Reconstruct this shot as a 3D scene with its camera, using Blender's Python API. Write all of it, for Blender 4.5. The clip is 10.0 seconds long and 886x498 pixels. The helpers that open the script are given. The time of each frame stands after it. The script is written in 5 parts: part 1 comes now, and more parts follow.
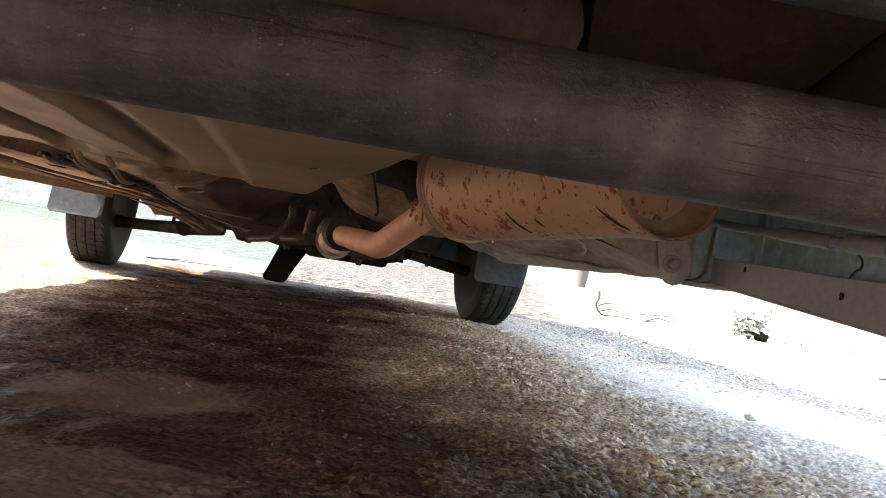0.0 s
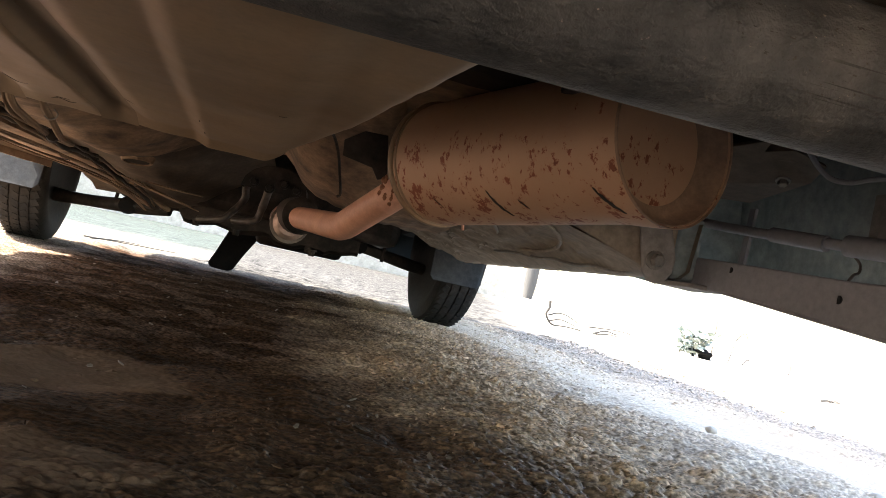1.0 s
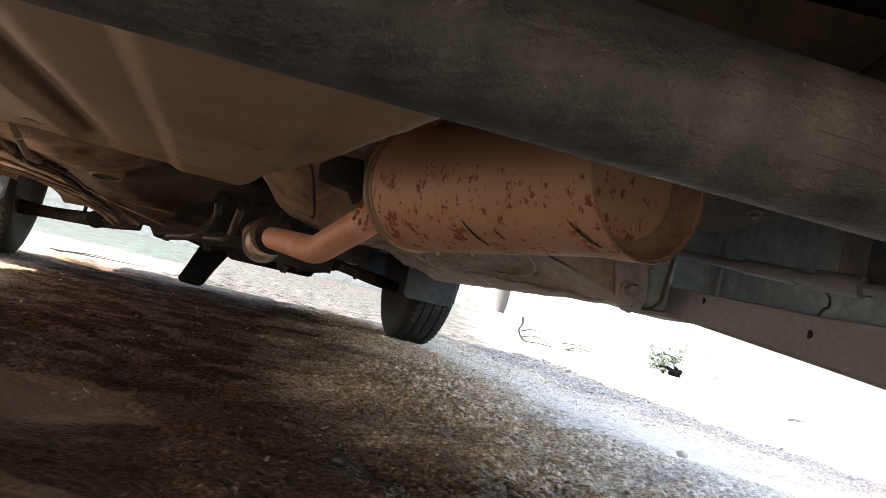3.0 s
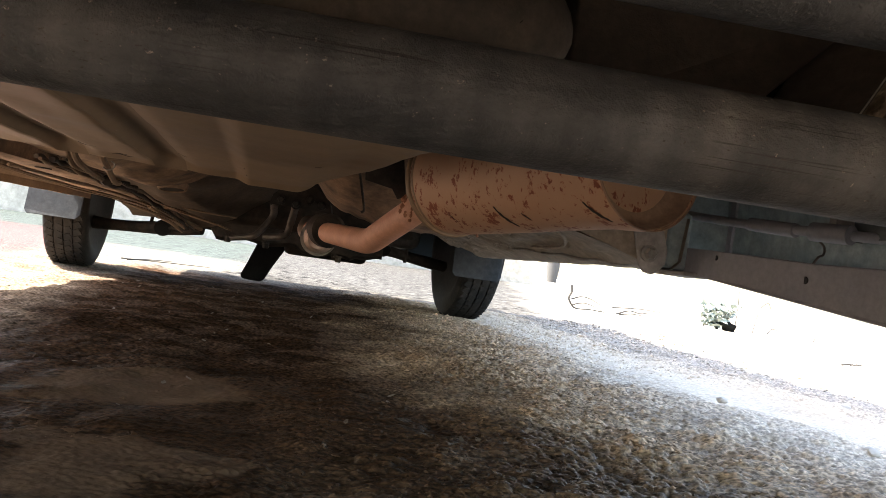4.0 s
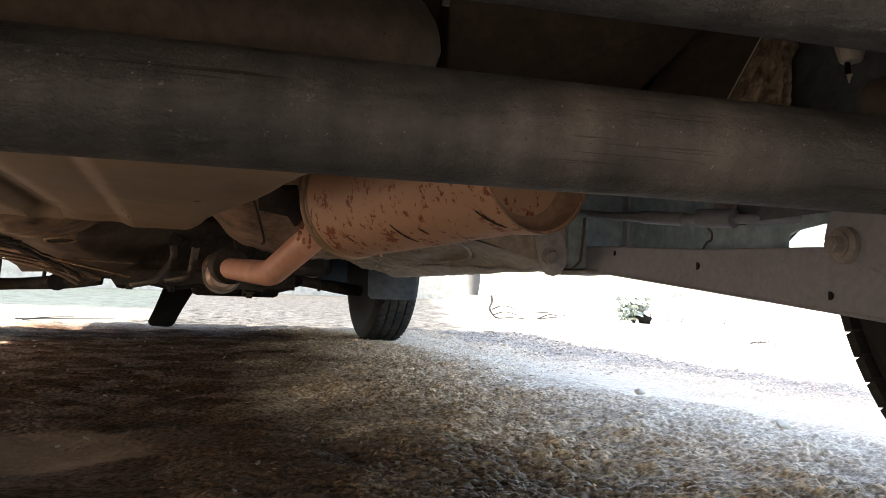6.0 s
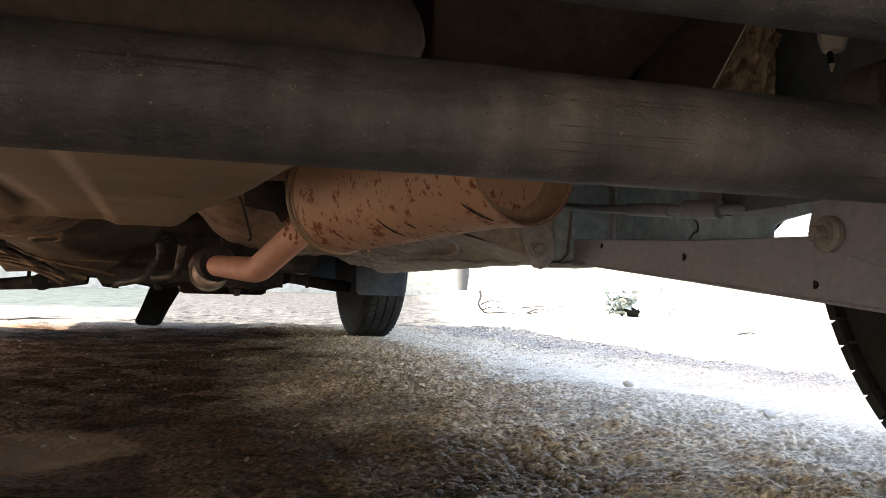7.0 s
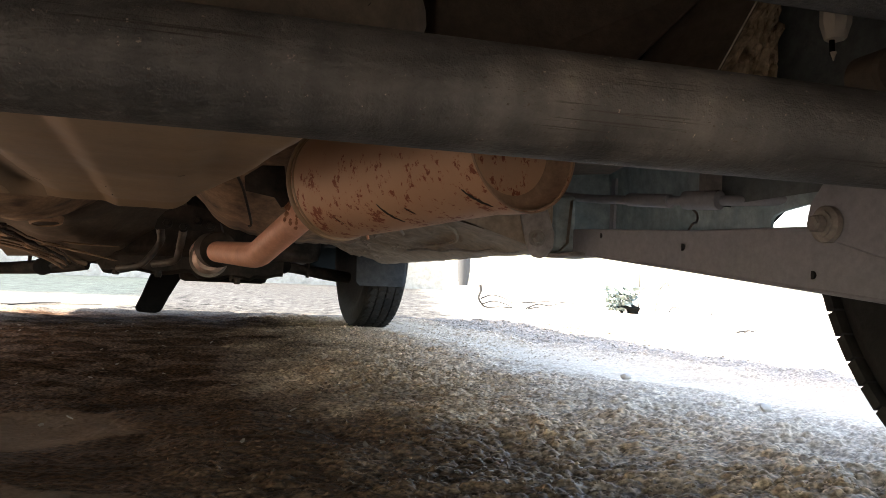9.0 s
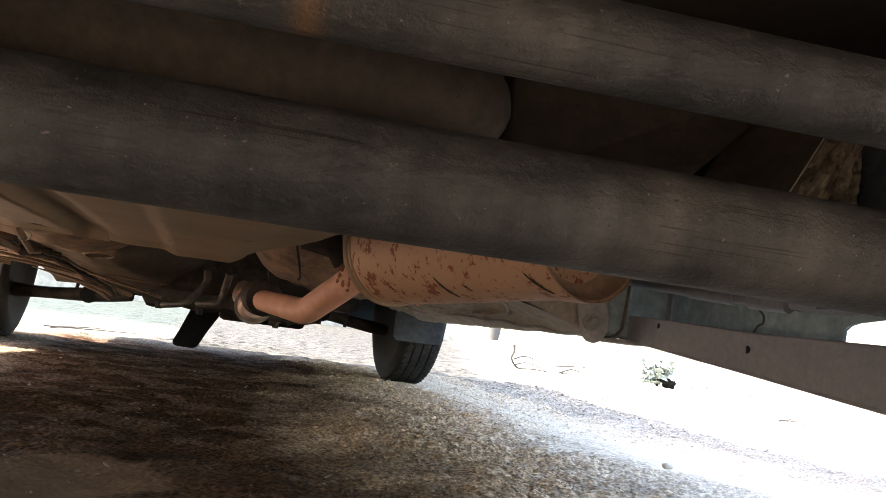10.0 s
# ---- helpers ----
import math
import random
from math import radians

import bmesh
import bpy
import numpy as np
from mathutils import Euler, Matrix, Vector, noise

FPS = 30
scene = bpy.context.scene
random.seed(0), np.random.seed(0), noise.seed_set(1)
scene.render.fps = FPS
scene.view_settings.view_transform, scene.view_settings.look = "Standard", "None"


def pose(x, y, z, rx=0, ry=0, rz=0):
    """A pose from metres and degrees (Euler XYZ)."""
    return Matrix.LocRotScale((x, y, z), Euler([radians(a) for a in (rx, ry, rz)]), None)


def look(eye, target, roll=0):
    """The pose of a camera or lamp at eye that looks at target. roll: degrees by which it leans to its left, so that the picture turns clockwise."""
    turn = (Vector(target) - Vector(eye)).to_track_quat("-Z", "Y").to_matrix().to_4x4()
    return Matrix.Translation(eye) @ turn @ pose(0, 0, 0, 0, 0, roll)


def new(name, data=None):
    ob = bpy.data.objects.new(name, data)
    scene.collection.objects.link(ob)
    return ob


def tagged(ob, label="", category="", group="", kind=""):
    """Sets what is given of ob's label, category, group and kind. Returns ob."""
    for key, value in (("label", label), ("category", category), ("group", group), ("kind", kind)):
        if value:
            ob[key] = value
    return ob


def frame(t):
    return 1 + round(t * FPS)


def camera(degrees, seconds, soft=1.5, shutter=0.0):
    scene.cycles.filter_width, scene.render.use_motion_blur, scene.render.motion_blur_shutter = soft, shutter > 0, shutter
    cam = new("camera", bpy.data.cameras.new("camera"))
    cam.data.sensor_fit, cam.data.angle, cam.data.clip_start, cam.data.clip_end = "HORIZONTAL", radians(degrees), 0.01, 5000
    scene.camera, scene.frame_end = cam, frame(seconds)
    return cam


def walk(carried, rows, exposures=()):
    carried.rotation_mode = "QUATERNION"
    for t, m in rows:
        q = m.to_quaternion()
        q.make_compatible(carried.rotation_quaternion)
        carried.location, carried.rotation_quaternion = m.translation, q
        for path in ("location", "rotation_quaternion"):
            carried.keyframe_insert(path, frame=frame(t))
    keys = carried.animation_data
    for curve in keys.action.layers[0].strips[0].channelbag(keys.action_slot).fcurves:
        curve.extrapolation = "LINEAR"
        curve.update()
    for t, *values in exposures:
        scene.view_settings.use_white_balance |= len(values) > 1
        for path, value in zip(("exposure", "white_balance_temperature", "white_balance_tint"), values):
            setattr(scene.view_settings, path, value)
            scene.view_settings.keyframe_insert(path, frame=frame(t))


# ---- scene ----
cam = camera(62.6, 10.0, soft=0.7)
PATH = [
    (0, (0.122, 0.189, 0.202), (0.286, 2.182, 0.232), 9.2),
    (0.5, (0.111, 0.249, 0.175), (0.355, 2.232, 0.26), 10.4),
    (1, (0.11, 0.262, 0.171), (0.406, 2.239, 0.242), 12.6),
    (1.5, (0.106, 0.274, 0.17), (0.418, 2.248, 0.259), 14.4),
    (2, (0.101, 0.275, 0.179), (0.403, 2.249, 0.282), 15.7),
    (2.5, (0.101, 0.268, 0.184), (0.41, 2.243, 0.262), 14.0),
    (2.7, (0.106, 0.268, 0.186), (0.462, 2.231, 0.314), 13.3),
    (3.8, (0.095, 0.184, 0.189), (0.366, 2.165, 0.241), 10.3),
    (4, (0.094, 0.147, 0.193), (0.338, 2.132, 0.228), 8.3),
    (4.5, (0.11, 0.153, 0.201), (0.519, 2.107, 0.327), 4.4),
    (5, (0.113, 0.151, 0.193), (0.492, 2.113, 0.269), 2.6),
    (5.2, (0.118, 0.155, 0.194), (0.553, 2.105, 0.289), 2.5),
    (6.3, (0.119, 0.156, 0.192), (0.58, 2.099, 0.302), 2.0),
    (6.5, (0.119, 0.156, 0.19), (0.588, 2.098, 0.283), 1.8),
    (7, (0.121, 0.157, 0.191), (0.607, 2.094, 0.291), 1.5),
    (7.5, (0.123, 0.156, 0.192), (0.606, 2.094, 0.295), 1.4),
    (8, (0.123, 0.155, 0.19), (0.6, 2.094, 0.305), 1.8),
    (8.5, (0.124, 0.156, 0.185), (0.607, 2.094, 0.284), 2.2),
    (9, (0.124, 0.156, 0.181), (0.607, 2.095, 0.267), 2.5),
    (9.5, (0.123, 0.154, 0.185), (0.572, 2.102, 0.269), 3.0),
    (10, (0.099, 0.173, 0.21), (0.475, 2.126, 0.425), 7.5),
]
walk(cam, [(t, look(eye, target, roll)) for t, eye, target, roll in PATH], [(0.0, 3.38, 6980, 11), (0.6, 3.27, 6980, 11), (1.0, 3.26, 6980, 11), (1.6, 3.18, 6980, 11), (9.5, 3.14, 6980, 11), (10.0, 3.35, 6980, 11)])

# ---- light ----
SUN_EL, SUN_AZ = radians(53), radians(276)
world = bpy.data.worlds.new("sky")
scene.world = world
world.use_nodes = True
wn = world.node_tree
sky = wn.nodes.new("ShaderNodeTexSky")
sky.sky_type, sky.sun_disc = "NISHITA", False
sky.sun_elevation, sky.sun_rotation = SUN_EL, SUN_AZ
sky.air_density, sky.dust_density, sky.ozone_density = 1.15, 2.2, 0.6
wn.links.new(sky.outputs[0], wn.nodes["Background"].inputs[0])
wn.nodes["Background"].inputs[1].default_value = 0.15
sun_dir = Vector((math.sin(SUN_AZ) * math.cos(SUN_EL), math.cos(SUN_AZ) * math.cos(SUN_EL), math.sin(SUN_EL)))
sun_data = bpy.data.lights.new("sun", "SUN")
sun_data.energy, sun_data.angle, sun_data.color = 4.0, radians(0.6), (1.0, 0.95, 0.87)
sun = new("sun", sun_data)
sun.matrix_basis = look(sun_dir * 30, (0, 0, 0))


# ---- materials ----
def shader(name):
    m = bpy.data.materials.new(name)
    m.use_nodes = True
    return m, m.node_tree.nodes, m.node_tree.links, m.node_tree.nodes["Principled BSDF"]


def ramp(nodes, stops):
    r = nodes.new("ShaderNodeValToRGB")
    els = r.color_ramp.elements
    while len(els) < len(stops):
        els.new(0.5)
    for e, (p, c) in zip(els, stops):
        e.position, e.color = p, (*c, 1) if len(c) == 3 else c
    return r


def noise_tex(nodes, links, coord, scale, detail=5, rough=0.6, stretch=None, turn=None):
    n = nodes.new("ShaderNodeTexNoise")
    n.inputs["Scale"].default_value, n.inputs["Detail"].default_value, n.inputs["Roughness"].default_value = scale, detail, rough
    if stretch:
        mp = nodes.new("ShaderNodeMapping")
        mp.inputs["Scale"].default_value = stretch
        if turn:
            mp.inputs["Rotation"].default_value = [radians(a) for a in turn]
        links.new(coord, mp.inputs[0])
        coord = mp.outputs[0]
    links.new(coord, n.inputs["Vector"])
    return n.outputs["Fac"]


def mix(nodes, links, fac, a, b):
    x = nodes.new("ShaderNodeMix")
    x.data_type = "RGBA"
    for sock, v in ((x.inputs["Factor"], fac), (x.inputs["A"], a), (x.inputs["B"], b)):
        if isinstance(v, (int, float)):
            sock.default_value = v
        elif isinstance(v, tuple):
            sock.default_value = (*v, 1)
        else:
            links.new(v, sock)
    return x.outputs["Result"]


def bump(nodes, links, height, strength, dist, below=None):
    b = nodes.new("ShaderNodeBump")
    b.inputs["Strength"].default_value, b.inputs["Distance"].default_value = strength, dist
    links.new(height, b.inputs["Height"])
    if below:
        links.new(below, b.inputs["Normal"])
    return b.outputs[0]


def dusty(name, base, dust, rough=0.75, metal=0.0, amount=0.5, grain=60.0, big=7.0, relief=0.0015, streak=None, mottle=0.25):
    """A surface under an uneven coat of dust: large patches, fine grain, small chips."""
    m, n, l, p = shader(name)
    co = n.new("ShaderNodeTexCoord").outputs["Object"]
    large = noise_tex(n, l, co, big, 6, 0.65, streak)
    fine = noise_tex(n, l, co, grain, 6, 0.7)
    r1 = ramp(n, [(max(0.0, 0.62 - amount * 0.5), (0, 0, 0)), (min(1.0, 0.92 - amount * 0.5), (1, 1, 1))])
    l.new(large, r1.inputs[0])
    col = mix(n, l, r1.outputs[0], base, dust)
    r2 = ramp(n, [(0.3, (0.87 - mottle,) * 3), (0.7, (0.87 + mottle,) * 3)])
    l.new(fine, r2.inputs[0])
    x = n.new("ShaderNodeMix")
    x.data_type, x.blend_type = "RGBA", "MULTIPLY"
    x.inputs["Factor"].default_value = 1.0
    l.new(col, x.inputs["A"])
    l.new(r2.outputs[0], x.inputs["B"])
    l.new(x.outputs["Result"], p.inputs["Base Color"])
    p.inputs["Metallic"].default_value = metal
    rr = ramp(n, [(0.2, (rough - 0.15,) * 3), (0.8, (min(1, rough + 0.12),) * 3)])
    l.new(large, rr.inputs[0])
    l.new(rr.outputs[0], p.inputs["Roughness"])
    l.new(bump(n, l, fine, 0.5, relief, bump(n, l, large, 0.4, relief * 4)), p.inputs["Normal"])
    return m


def rust_flecked():
    """Pale tan muffler shell; red-brown rust flecks crowd in ragged clusters along its flank."""
    m, n, l, p = shader("flecked_muffler_steel")
    co = n.new("ShaderNodeTexCoord").outputs["Object"]
    large = noise_tex(n, l, co, 9, 5, 0.6)
    fine = noise_tex(n, l, co, 140, 5, 0.7)
    flecks = noise_tex(n, l, co, 130, 8, 0.76, (1.0, 0.8, 0.55), (0, 28, 0))
    where = noise_tex(n, l, co, 31, 4, 0.65)
    col = mix(n, l, large, (0.37, 0.215, 0.13), (0.5, 0.31, 0.195))
    sep = n.new("ShaderNodeSeparateXYZ")
    l.new(co, sep.inputs[0])
    flank = n.new("ShaderNodeMapRange")
    flank.interpolation_type = "SMOOTHSTEP"
    l.new(sep.outputs["Z"], flank.inputs["Value"])
    for sock, v in zip(("From Min", "From Max", "To Min", "To Max"), (0.345, 0.3, -0.085, 0.03)):
        flank.inputs[sock].default_value = v
    add = n.new("ShaderNodeMath")
    add.operation = "MULTIPLY_ADD"
    l.new(where, add.inputs[0])
    add.inputs[1].default_value = 0.8
    half = n.new("ShaderNodeMath")
    half.operation = "SUBTRACT"
    l.new(flecks, half.inputs[0])
    half.inputs[1].default_value = 0.25
    plus = n.new("ShaderNodeMath")
    plus.operation = "ADD"
    l.new(half.outputs[0], plus.inputs[0])
    l.new(flank.outputs[0], plus.inputs[1])
    l.new(plus.outputs[0], add.inputs[2])
    r = ramp(n, [(0.758, (0, 0, 0)), (0.772, (1, 1, 1))])
    l.new(add.outputs[0], r.inputs[0])
    rust = mix(n, l, fine, (0.07, 0.017, 0.007), (0.33, 0.088, 0.034))
    blush = ramp(n, [(0.68, (0, 0, 0)), (0.85, (0.5, 0.5, 0.5))])
    l.new(add.outputs[0], blush.inputs[0])
    col = mix(n, l, blush.outputs[0], col, (0.42, 0.17, 0.09))
    col = mix(n, l, r.outputs[0], col, rust)
    l.new(col, p.inputs["Base Color"])
    p.inputs["Roughness"].default_value = 0.62
    p.inputs["Metallic"].default_value = 0.05
    l.new(bump(n, l, r.outputs[0], -0.5, 0.0012, bump(n, l, fine, 0.35, 0.0008, bump(n, l, large, 0.3, 0.004))), p.inputs["Normal"])
    return m


def earth(name, stones=False):
    """Brown trodden earth with damp dark patches and dust; paler dry grit towards the open sides, part of the light
    there put into its colour; reddish soil and dusty turf in their own areas. Loose stones take the same colours, each
    its own shade.
    """
    m, n, l, p = shader(name)
    geo = n.new("ShaderNodeNewGeometry")
    pos = geo.outputs["Position"]
    sep = n.new("ShaderNodeSeparateXYZ")
    l.new(pos, sep.inputs[0])
    X, Y = sep.outputs["X"], sep.outputs["Y"]

    def calc(op, a, b, c=None):
        q = n.new("ShaderNodeMath")
        q.operation = op
        for sock, v in zip(q.inputs, (a, b, c)):
            if v is None:
                continue
            if isinstance(v, (int, float)):
                sock.default_value = v
            else:
                l.new(v, sock)
        return q.outputs[0]

    def soft(v, lo, hi):
        r = n.new("ShaderNodeMapRange")
        r.interpolation_type = "SMOOTHSTEP"
        r.inputs["From Min"].default_value, r.inputs["From Max"].default_value = lo, hi
        l.new(v, r.inputs["Value"])
        return r.outputs[0]

    def shades(v, *stops):
        r = ramp(n, list(stops))
        l.new(v, r.inputs[0])
        return r.outputs[0]

    big = noise_tex(n, l, pos, 1.9, 5, 0.6)
    patch = noise_tex(n, l, pos, 6.5, 6, 0.56, (0.7, 0.9, 1.0))
    mid = noise_tex(n, l, pos, 16, 6, 0.58, (0.6, 1.0, 1.0))
    fine = noise_tex(n, l, pos, 230, 3, 0.5, (0.6, 1.0, 1.0))
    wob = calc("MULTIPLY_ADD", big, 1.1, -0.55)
    # dark brown to tan across the car: its falloff of light is partly colour
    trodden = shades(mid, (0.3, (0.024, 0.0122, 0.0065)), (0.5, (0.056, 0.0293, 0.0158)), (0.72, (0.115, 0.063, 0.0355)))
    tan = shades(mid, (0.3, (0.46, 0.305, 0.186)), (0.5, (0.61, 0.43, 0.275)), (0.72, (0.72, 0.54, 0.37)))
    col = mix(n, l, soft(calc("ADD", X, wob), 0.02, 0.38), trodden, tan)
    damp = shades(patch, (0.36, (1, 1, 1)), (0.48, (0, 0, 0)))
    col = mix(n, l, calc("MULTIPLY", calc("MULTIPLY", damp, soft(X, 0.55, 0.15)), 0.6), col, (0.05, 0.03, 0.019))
    # thin pale crusts with crisp edges, and rusty brown stains
    crust = shades(noise_tex(n, l, pos, 7.0, 7, 0.65, (1.0, 1.3, 1.0)), (0.505, (0, 0, 0)), (0.535, (1, 1, 1)))
    side = soft(X, 0.45, 0.1)
    col = mix(n, l, calc("MULTIPLY", calc("MULTIPLY", crust, side), 0.4), col, (0.22, 0.145, 0.1))
    stain = shades(noise_tex(n, l, pos, 13, 6, 0.6), (0.5, (0, 0, 0)), (0.62, (1, 1, 1)))
    col = mix(n, l, calc("MULTIPLY", calc("MULTIPLY", stain, side), 0.3), col, (0.09, 0.046, 0.02))
    # ragged patches of settled dust
    def dust_spot(cx, cy, wx, wy):
        dx, dy = calc("MULTIPLY_ADD", X, 1 / wx, -cx / wx), calc("MULTIPLY_ADD", Y, 1 / wy, -cy / wy)
        dist = calc("SQRT", calc("ADD", calc("MULTIPLY", dx, dx), calc("MULTIPLY", dy, dy)), 0.0)
        return soft(calc("MULTIPLY_ADD", patch, 3.6, calc("MULTIPLY", dist, -1.0)), 0.6, 0.86)

    dusted = calc("MAXIMUM", dust_spot(-0.137, 1.067, 0.105, 0.095), dust_spot(-0.09, 0.78, 0.1, 0.075))
    col = mix(n, l, calc("MULTIPLY", dusted, 0.66), col, (0.25, 0.159, 0.103))
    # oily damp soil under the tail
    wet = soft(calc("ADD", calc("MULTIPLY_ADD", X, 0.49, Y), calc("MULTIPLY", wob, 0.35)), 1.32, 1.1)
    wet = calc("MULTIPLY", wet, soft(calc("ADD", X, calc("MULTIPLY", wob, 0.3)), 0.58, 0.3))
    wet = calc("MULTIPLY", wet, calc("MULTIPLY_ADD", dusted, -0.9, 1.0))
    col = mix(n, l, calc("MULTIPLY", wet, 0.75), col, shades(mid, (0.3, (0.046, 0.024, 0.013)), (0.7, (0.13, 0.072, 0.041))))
    # pale unseen ground behind the axle, added to bounce light up at the tube
    dry = soft(calc("MULTIPLY_ADD", wob, 0.1, Y), 0.72, 0.58)
    col = mix(n, l, dry, col, shades(mid, (0.3, (0.22, 0.17, 0.125)), (0.7, (0.36, 0.29, 0.22))))
    # pale dry grit beyond wandering borders, with the open sides' light put in
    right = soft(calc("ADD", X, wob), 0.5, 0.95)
    # ahead and left begin at the edge of the car's shadow
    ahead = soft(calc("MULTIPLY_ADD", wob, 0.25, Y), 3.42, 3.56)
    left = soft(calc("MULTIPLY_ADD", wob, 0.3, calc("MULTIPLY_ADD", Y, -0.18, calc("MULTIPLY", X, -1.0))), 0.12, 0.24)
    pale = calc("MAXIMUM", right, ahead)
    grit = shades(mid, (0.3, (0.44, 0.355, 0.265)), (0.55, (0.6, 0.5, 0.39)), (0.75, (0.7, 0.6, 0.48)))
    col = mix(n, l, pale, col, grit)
    col = mix(n, l, left, col, shades(mid, (0.3, (0.165, 0.115, 0.08)), (0.55, (0.26, 0.2, 0.15)), (0.75, (0.36, 0.29, 0.235))))
    band = calc("ADD", calc("MULTIPLY_ADD", Y, 0.25, X), calc("MULTIPLY", wob, 0.35))
    chalky = calc("MULTIPLY", soft(band, 1.0, 1.38), soft(band, 1.62, 1.45))
    col = mix(n, l, calc("MULTIPLY", chalky, 0.7), col, (0.74, 0.62, 0.475))
    rim = soft(calc("ADD", calc("MULTIPLY_ADD", Y, 0.25, X), calc("MULTIPLY", wob, 0.5)), 1.5, 1.7)
    col = mix(n, l, calc("MULTIPLY", rim, 0.6), col, (0.33, 0.315, 0.29))
    # trampled dust in front of the car, with dark bits in it
    front = calc("MULTIPLY", soft(Y, 3.2, 3.5), soft(X, 1.3, 0.7))
    bits = shades(noise_tex(n, l, pos, 17, 6, 0.75, (0.6, 1.0, 1.0)), (0.33, (0.03, 0.026, 0.02)), (0.43, (0.125, 0.116, 0.1)), (0.7, (0.2, 0.19, 0.172)))
    col = mix(n, l, calc("MULTIPLY", front, 0.92), col, bits)
    # dusty turf further out, and reddish soil off to one side
    turf = calc("MULTIPLY", soft(calc("ADD", Y, wob), 4.9, 5.4), soft(calc("MULTIPLY_ADD", Y, -0.18, X), 1.0, -0.2))
    sward = shades(noise_tex(n, l, pos, 7, 6, 0.8), (0.38, (0.018, 0.021, 0.02)), (0.45, (0.058, 0.071, 0.067)), (0.62, (0.085, 0.1, 0.094)))
    col = mix(n, l, turf, col, sward)
    red = soft(calc("ADD", calc("MULTIPLY_ADD", Y, -0.3, calc("MULTIPLY", X, -1.0)), calc("MULTIPLY", wob, 0.4)), 0.1, 0.28)
    red = calc("MULTIPLY", calc("MULTIPLY", red, soft(Y, 2.3, 2.8)), soft(calc("ADD", Y, wob), 7.2, 5.6))
    col = mix(n, l, calc("MULTIPLY", red, 0.94), col, (0.19, 0.078, 0.076))
    # a strip of coarse dark gravel that runs off ahead
    edge = calc("MULTIPLY", wob, 0.8)
    coarse = calc("MULTIPLY", soft(calc("MULTIPLY_ADD", wob, 0.25, Y), 3.42, 3.6), soft(calc("ADD", calc("MULTIPLY_ADD", Y, 0.085, X), edge), -0.3, 0.0))
    coarse = calc("MULTIPLY", coarse, soft(calc("ADD", calc("MULTIPLY_ADD", Y, -0.2, X), edge), 0.6, 0.2))
    dark_grit = shades(noise_tex(n, l, pos, 13, 6, 0.85), (0.41, (0.01, 0.01, 0.0095)), (0.47, (0.06, 0.059, 0.056)), (0.6, (0.115, 0.113, 0.108)))
    col = mix(n, l, coarse, col, dark_grit)
    if stones:
        tone = shades(geo.outputs["Random Per Island"], (0.0, (0.34, 0.337, 0.333)), (0.4, (0.6, 0.594, 0.585)), (0.7, (0.85, 0.845, 0.83)), (0.94, (1.15, 1.145, 1.13)), (1.0, (1.7, 1.7, 1.68)))
    else:
        tone = shades(fine, (0.35, (0.3, 0.295, 0.29)), (0.5, (0.7, 0.695, 0.69)), (0.65, (1.25, 1.24, 1.22)))
    calm = calc("MAXIMUM", calc("MULTIPLY", chalky, 0.75), calc("MULTIPLY", dusted, 0.85))
    calm = calc("MAXIMUM", calm, calc("MULTIPLY", right, 0.3))
    tone = mix(n, l, calm, tone, (0.8, 0.8, 0.8))
    x = n.new("ShaderNodeMix")
    x.data_type, x.blend_type = "RGBA", "MULTIPLY"
    x.inputs["Factor"].default_value = 1.0
    l.new(col, x.inputs["A"])
    l.new(tone, x.inputs["B"])
    l.new(x.outputs["Result"], p.inputs["Base Color"])
    packed = soft(calc("ADD", X, calc("MULTIPLY", wob, 0.4)), 0.1, 0.55)
    packed = calc("MULTIPLY", packed, soft(Y, 3.0, 2.4))
    l.new(calc("MULTIPLY_ADD", packed, -0.17, calc("MULTIPLY_ADD", wet, -0.3, 0.87)), p.inputs["Roughness"])
    l.new(calc("MULTIPLY_ADD", packed, 0.2, calc("MULTIPLY_ADD", wet, 0.06, 0.02)), p.inputs["Specular IOR Level"])
    l.new(bump(n, l, fine, 0.5, 0.0015 if stones else 0.002, bump(n, l, mid, 0.5, 0.004 if stones else 0.006)), p.inputs["Normal"])
    return m


def plain(name, colour, rough=0.6, metal=0.0):
    m, n, l, p = shader(name)
    co = n.new("ShaderNodeTexCoord").outputs["Object"]
    f = noise_tex(n, l, co, 25, 5, 0.6)
    col = mix(n, l, f, tuple(c * 0.75 for c in colour), tuple(min(1, c * 1.25) for c in colour))
    l.new(col, p.inputs["Base Color"])
    p.inputs["Roughness"].default_value, p.inputs["Metallic"].default_value = rough, metal
    l.new(bump(n, l, noise_tex(n, l, co, 180, 4), 0.3, 0.001), p.inputs["Normal"])
    return m


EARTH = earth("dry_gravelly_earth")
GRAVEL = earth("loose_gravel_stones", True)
MUFFLER = rust_flecked()
CAP = dusty("dusty_shade_toned_cap_steel", (0.24, 0.15, 0.1), (0.38, 0.25, 0.165), 0.7, 0.0, 0.5, 130, 34, 0.0007, None, 0.16)
PIPE = dusty("dusty_exhaust_pipe", (0.58, 0.29, 0.185), (0.72, 0.4, 0.275), 0.6, 0.0, 0.5, 200, 18, 0.0002, None, 0.1)
TANK = dusty("dusty_tank_steel", (0.245, 0.158, 0.09), (0.39, 0.262, 0.153), 0.6, 0.0, 0.5, 160, 5, 0.0001, None, 0.07)
SEALER = dusty("drab_seam_sealer", (0.25, 0.2, 0.15), (0.4, 0.335, 0.26), 0.75, 0.0, 0.5, 70, 9)
